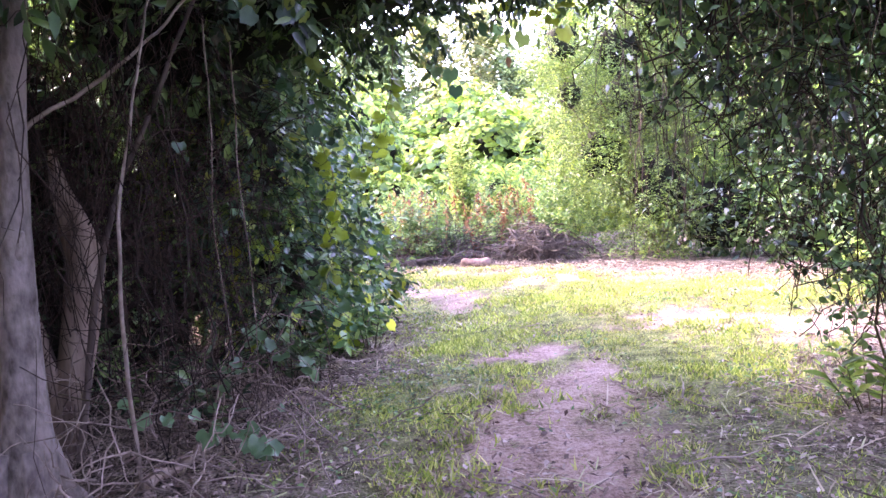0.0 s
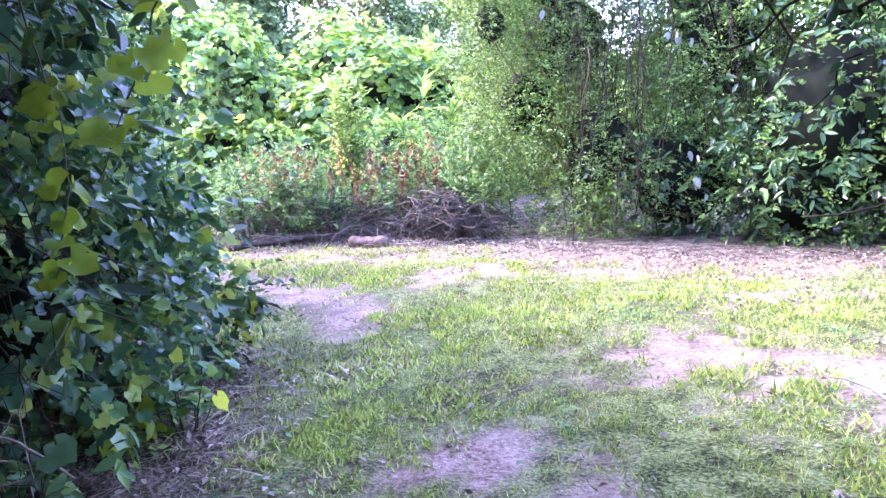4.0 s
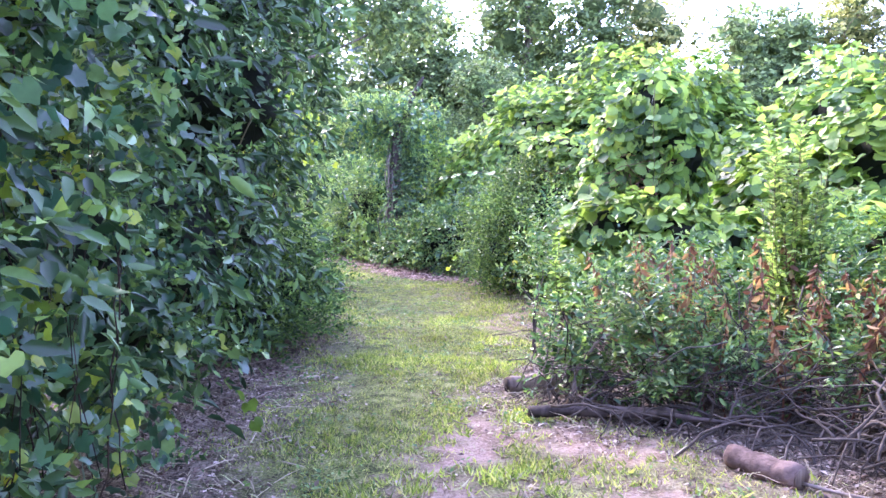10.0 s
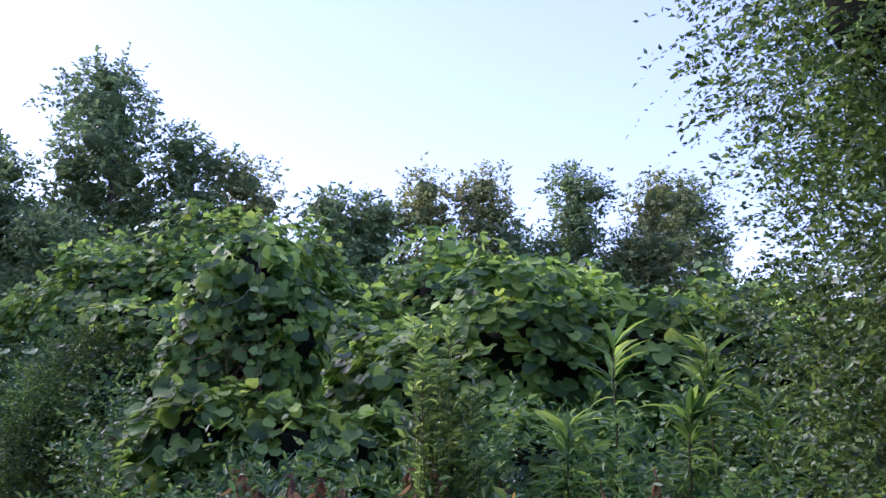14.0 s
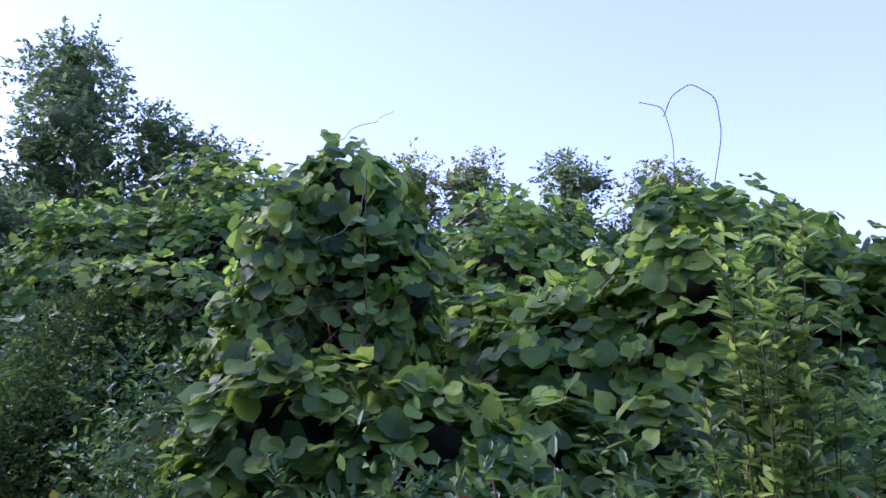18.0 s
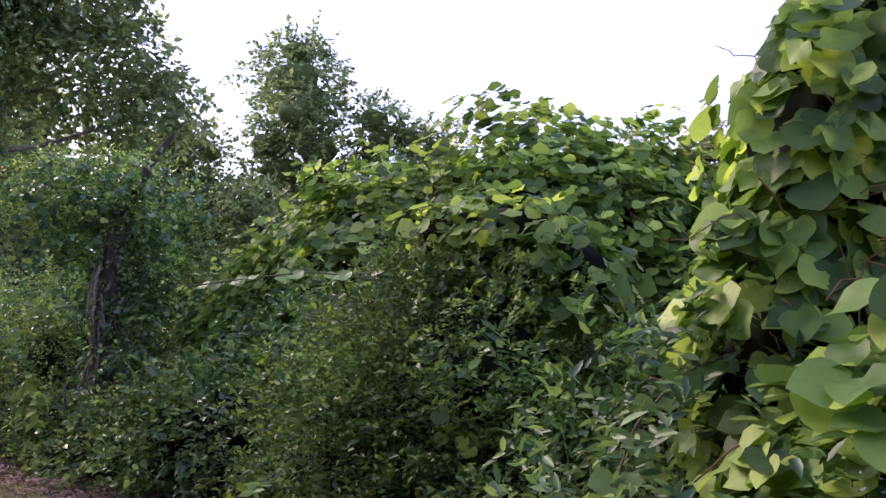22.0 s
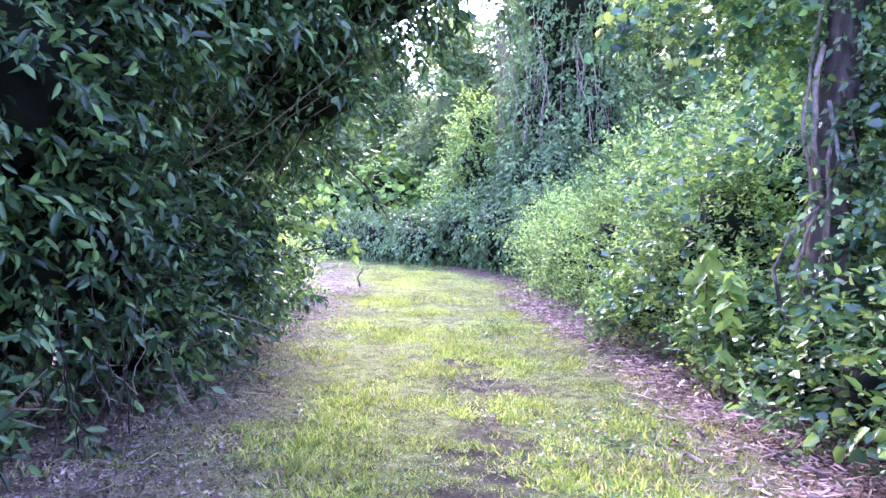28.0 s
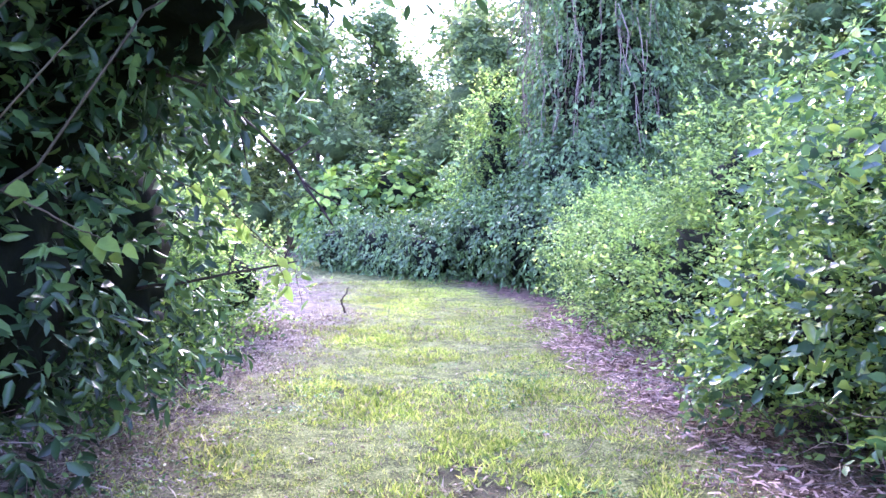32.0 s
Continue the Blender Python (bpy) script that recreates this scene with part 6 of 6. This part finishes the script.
upright_herb(-1.15, 13.15, 0.6, 0.4, 147, WEED, "low weeds in front of the brush", 14)
upright_herb(-10.0, 22.95, 0.95, 0.35, 148, WEED, "broad-leaved weed with drooping yellowed leaves", 10)
upright_herb(-7.6, 21.4, 0.9, 0.3, 149, WEED, "weeds with yellowing leaves by the mulch", 10)
tendril("pale vine tendril looping down with paired bright leaves", [(-1.42, 16.75, 2.95), (-1.42, 16.72, 2.6), (-1.42, 16.7, 2.35), (-1.4, 16.7, 2.0), (-1.42, 16.7, 1.75), (-1.4, 16.68, 1.2)], 0.004, 7, 150)
tendril("pale curled tendril on the vine tower", [(-1.42, 16.7, 2.88), (-1.45, 16.66, 2.66), (-1.56, 16.63, 2.5), (-1.68, 16.6, 2.45), (-1.75, 16.6, 2.42), (-1.7, 16.6, 2.47)], 0.003, 0, 151, mat=PALE)
tendril("thin vine shoot arching into the air", [(1.0, 16.8, 2.9), (1.05, 16.75, 3.25), (1.0, 16.7, 3.5), (0.82, 16.7, 3.6), (0.68, 16.7, 3.5), (0.62, 16.7, 3.35)], 0.0035, 0, 152)
tendril("thin vine shoot arching into the air", [(0.72, 16.8, 2.85), (0.7, 16.75, 3.2), (0.62, 16.7, 3.42), (0.45, 16.7, 3.45)], 0.003, 0, 153)
pale_leaves()
tendril("withered red leaf dangling on a thread over the lane", [(0.46, 4.94, 2.62), (0.47, 4.95, 2.4), (0.46, 4.94, 2.2), (0.46, 4.94, 2.1)], 0.0012, 0, 154, "dangling_leaf")
hung = bpy.data.objects["dangling_leaf"]
v, t = leaves(np.random.default_rng(155), BROAD, np.array([(0.46, 4.94, 2.1)]) + (0, 200, 0), np.array([(0.2, 0.1, -1.0)]), np.array([(0.2, -1.0, 0.1)]), np.array([0.07]))
put("leaf", mesh_from("leaf", v - (0, 200, 0), t, RUST), hung, "curled rust-red leaf")
tendril("bright young vine shoot reaching over the bush", [(-4.2, 18.6, 2.0), (-4.6, 18.4, 2.05), (-5.0, 18.3, 2.0), (-5.3, 18.2, 1.95)], 0.005, 5, 157)
tendril("bright young vine shoot reaching from the tower's side", [(-2.3, 17.2, 1.6), (-2.6, 17.0, 1.5), (-2.8, 16.9, 1.3), (-2.9, 16.8, 1.0)], 0.005, 4, 158)


def twig_tangle(name, label, box, n, seed, r=(0.001, 0.0028), mat=None, ln=(0.25, 0.8)):
    """Fine dead twigs that cross every way in the shade."""
    rng = np.random.default_rng(seed)
    x0, x1, y0, y1, z0, z1 = box
    out = []
    for k in range(n):
        a = np.array((rng.uniform(x0, x1), rng.uniform(y0, y1), rng.uniform(z0, z1)))
        b = a + unit(rng.normal(0, 1, 3) - UP * 0.7) * rng.uniform(*ln)
        b[2] = max(b[2], float(ground_z(b[0], b[1])) + 0.02)
        out.append(tube(wander(rng, a, b, 6, 0.28), rng.uniform(*r), 4))
    v, t = gather(out)
    tagged(new(name, mesh_from(name, v, t, mat or DEADVINE, True)), label, "twigs", kind="stuff")


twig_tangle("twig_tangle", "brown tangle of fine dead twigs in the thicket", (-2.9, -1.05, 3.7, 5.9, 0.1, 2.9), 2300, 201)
def hanging_twigs():
    """Dead twigs and small leaves that hang down beside the opening at the start."""
    rng = np.random.default_rng(206)
    out, lp, la = [], [], []
    while len(out) < 1150:
        a = np.array((rng.uniform(0.9, 2.8), rng.uniform(3.2, 4.7), rng.uniform(0.25, 2.9)))
        if a[0] < 0.95 + 0.75 * max(0.0, 1.95 - a[2]):
            continue
        b = a + unit(rng.normal(0, 1, 3) - UP * 1.1) * rng.uniform(0.2, 0.6)
        b[2] = max(b[2], 0.05)
        if b[0] < 0.85 + 0.7 * max(0.0, 1.9 - b[2]):
            continue
        pts = wander(rng, a, b, 6, 0.25)
        out.append(tube(pts, rng.uniform(0.0012, 0.0045), 4))
        m = int(rng.integers(2, 9))
        lp.append(pts[rng.integers(0, 6, m)] + rng.normal(0, 0.01, (m, 3)))
        la.append(rng.normal(0, 0.8, (m, 3)) - UP * 0.4)
    root = thing("dead_branch_tangle", 2.6, 4.0, "grey-brown tangle of hanging dead twigs with few leaves", "branches")
    v, t = gather(out)
    put("twig_spray", mesh_from("twig_spray", v, t, DEADVINE, True), root, kind="stuff")
    lp, la = np.concatenate(lp), np.concatenate(la)
    v, t = leaves(rng, BROAD, lp, la, UP + rng.normal(0, 0.6, lp.shape), rng.uniform(0.025, 0.06, len(lp)))
    put("foliage", mesh_from("foliage", v, t, LAUREL), root, kind="stuff")
    for k in range(7):
        a = np.array((rng.uniform(1.2, 2.7), rng.uniform(3.5, 4.5), 2.9))
        b = a + (rng.normal(0.3, 0.25), rng.normal(0, 0.2), -rng.uniform(0.9, 2.7))
        b[0] = max(b[0], 1.0 + 0.75 * max(0.0, 1.9 - b[2]))
        v, t = tube(wander(rng, a, b, 9, 0.15), np.linspace(0.012, 0.004, 9), 5)
        put("branch", mesh_from("branch", v, t, DARKWOOD, True), root)


hanging_twigs()
twig_tangle("twig_tangle", "grey dead twigs heaped at the thicket's foot", (-2.2, -0.8, 3.2, 5.3, 0.02, 0.5), 260, 202, (0.0015, 0.004), TWIG, (0.2, 0.6))
twig_tangle("twig_tangle", "dry brown stems inside the vine tower", (-2.25, -1.2, 16.9, 17.25, 0.3, 2.2), 170, 208, (0.0015, 0.004), REDSTEM, (0.3, 0.9))
twig_tangle("twig_tangle", "dark dead brush under the weeds", (-1.4, 1.9, 12.6, 13.7, 0.02, 0.55), 700, 205, (0.002, 0.006), BRUSH, (0.25, 0.7))
twig_tangle("twig_tangle", "brown dead stalks among the weeds", (-1.3, 2.0, 13.3, 15.2, 0.05, 0.8), 500, 207, (0.0015, 0.004), STEM, (0.2, 0.55))
twig_tangle("twig_tangle", "dry twigs poking out under the evergreen", (-14.2, -11.2, 17.0, 20.2, 0.05, 0.9), 160, 203, (0.0015, 0.004), TWIG, (0.2, 0.7))
twig_tangle("twig_tangle", "dry twigs inside the bramble bushes", (-13.4, -10.0, 23.3, 25.2, 0.05, 0.6), 160, 204, (0.0015, 0.0035), TWIG, (0.2, 0.6))


def bent_branch(label, pts, r, seed, mat, leafy=None, size=0.05, count=0, shape=None):
    """One crooked branch, with leaves along it where it bears them."""
    rng = np.random.default_rng(seed)
    root = thing("bent_branch", pts[0][0], pts[0][1], label, "branch", "branches in the thicket", z=pts[0][2])
    p = np.array(pts, float)
    k = np.linspace(0, len(p) - 1, 7 * len(p))
    q = np.stack([np.interp(k, np.arange(len(p)), p[:, c]) for c in range(3)], -1)
    for _ in range(4):
        q[1:-1] = (q[:-2] + 2 * q[1:-1] + q[2:]) / 4
    q = q + np.cumsum(rng.normal(0, 0.003, q.shape), axis=0)
    v, t = tube(q, np.linspace(r, r * 0.45, len(q)), 6)
    limb = put("limb", mesh_from("limb", v, t, mat, True), root)
    for j in range(count):
        c = q[int(rng.integers(len(q) // 5, len(q)))] + rng.normal(0, 0.02, 3)
        ax, no = np.array([(rng.normal(0, 0.7), rng.normal(0, 0.7), -0.45)]), np.array([(rng.normal(0, 0.4), -0.7, 0.7)])
        lv, lt = leaves(rng, shape or VINE, c[None] + (0, 300, 0), ax, no, np.array([size * rng.uniform(0.65, 1.25)]))
        put("leaf", mesh_from("leaf", lv - (0, 300, 0), lt, leafy), limb)


bent_branch("grey bare pole leaning in the thicket", [(-1.5, 3.5, 0.05), (-1.49, 3.42, 0.9), (-1.42, 3.42, 1.4), (-1.28, 3.5, 2.0), (-1.15, 3.6, 2.6)], 0.011, 211, TWIG)
bent_branch("dark crooked limb leaning through the thicket", [(-2.0, 3.95, 0.05), (-1.85, 3.95, 0.9), (-1.68, 3.95, 1.46), (-1.45, 4.0, 1.9), (-1.2, 4.05, 2.45), (-0.9, 4.1, 2.9)], 0.02, 212, DARKWOOD)
bent_branch("grey limb reaching across the thicket", [(-2.0, 3.62, 1.7), (-1.82, 3.66, 1.83), (-1.55, 3.75, 2.0), (-1.28, 3.85, 2.22), (-1.1, 3.95, 2.5)], 0.014, 213, TWIG)
bent_branch("thin bare vine hanging straight down", [(-1.18, 4.1, 2.3), (-1.2, 4.08, 1.7), (-1.24, 4.06, 1.1), (-1.2, 4.05, 0.4)], 0.005, 214, TWIG)
bent_branch("thin bare vine hanging straight down", [(-1.1, 4.3, 2.2), (-1.12, 4.3, 1.5), (-1.1, 4.3, 0.8), (-1.15, 4.3, 0.2)], 0.005, 215, TWIG)
bent_branch("pale vine looping up out of the litter", [(-1.35, 4.0, 0.02), (-1.3, 4.0, 0.3), (-1.22, 4.0, 0.48), (-1.08, 4.0, 0.5), (-0.98, 4.0, 0.38), (-0.97, 4.05, 0.2)], 0.006, 216, TWIG, GRAPE, 0.07, 6)
bent_branch("pale vine looping up out of the litter", [(-1.2, 4.7, 0.05), (-1.1, 4.7, 0.45), (-0.95, 4.7, 0.7), (-0.75, 4.75, 0.72), (-0.62, 4.8, 0.55)], 0.006, 217, TWIG, GRAPE, 0.07, 7)
bent_branch("low runner of bluish-green leaves", [(-2.0, 3.8, 0.45), (-1.7, 3.75, 0.4), (-1.4, 3.7, 0.33), (-1.1, 3.7, 0.28), (-0.95, 3.75, 0.15)], 0.004, 218, STEM, GRAPE, 0.085, 20)
bent_branch("low runner of bluish-green leaves", [(-1.5, 4.4, 0.5), (-1.2, 4.4, 0.6), (-1.0, 4.5, 0.4), (-0.85, 4.6, 0.2)], 0.004, 219, STEM, GRAPE, 0.08, 16)
bent_branch("bright shoot with translucent yellow-green leaves", [(-0.25, 5.2, 2.4), (-0.3, 5.05, 2.0), (-0.4, 5.0, 1.7), (-0.52, 5.05, 1.48), (-0.62, 5.1, 1.3)], 0.004, 220, STEM, LITGRAPE, 0.095, 22)
bent_branch("bright shoot with translucent yellow-green leaves", [(-0.9, 5.6, 1.9), (-0.75, 5.4, 1.5), (-0.72, 5.3, 1.25), (-0.8, 5.3, 1.0)], 0.004, 222, STEM, LITGRAPE, 0.095, 18)
bent_branch("bright shoot with translucent yellow-green leaves", [(0.3, 5.2, 2.6), (0.5, 4.9, 2.4), (0.7, 4.9, 2.35), (0.9, 4.9, 2.42)], 0.004, 223, STEM, LITGRAPE, 0.075, 14)
bent_branch("shoot of yellow-green leaves out of the evergreen", [(-12.6, 19.8, 1.75), (-12.35, 20.0, 1.6), (-12.2, 20.2, 1.48), (-12.05, 20.3, 1.42)], 0.005, 224, STEM, BRIGHT, 0.1, 10, BROAD)
bent_branch("shoot of yellow-green leaves at the hedge's end", [(-14.2, 20.9, 1.9), (-13.9, 21.3, 1.65), (-13.7, 21.5, 1.4), (-13.9, 21.7, 1.1)], 0.005, 225, STEM, BRIGHT, 0.1, 22, BROAD)
bent_branch("shoot of yellow-green leaves at the hedge's end", [(-14.8, 21.2, 1.7), (-14.5, 21.6, 1.5), (-14.3, 21.9, 1.25), (-14.4, 22.0, 0.95)], 0.005, 226, STEM, BRIGHT, 0.1, 22, BROAD)
bent_branch("stout weed with large drooping green leaves", [(-10.4, 23.2, 0.0), (-10.38, 23.15, 0.5), (-10.34, 23.1, 0.95), (-10.3, 23.05, 1.3)], 0.012, 227, STEM, KUDZU, 0.19, 34, BROAD)
bent_branch("stout weed with large drooping green leaves", [(-9.9, 22.75, 0.0), (-9.9, 22.72, 0.4), (-9.86, 22.7, 0.8), (-9.8, 22.7, 1.05)], 0.01, 228, STEM, KUDZU, 0.17, 26, BROAD)
bent_branch("hanging vine with yellow leaves on the hedge", [(-1.7, 7.9, 2.3), (-1.6, 7.75, 1.9), (-1.62, 7.7, 1.5), (-1.55, 7.7, 1.2)], 0.004, 229, STEM, LITGRAPE, 0.08, 16)
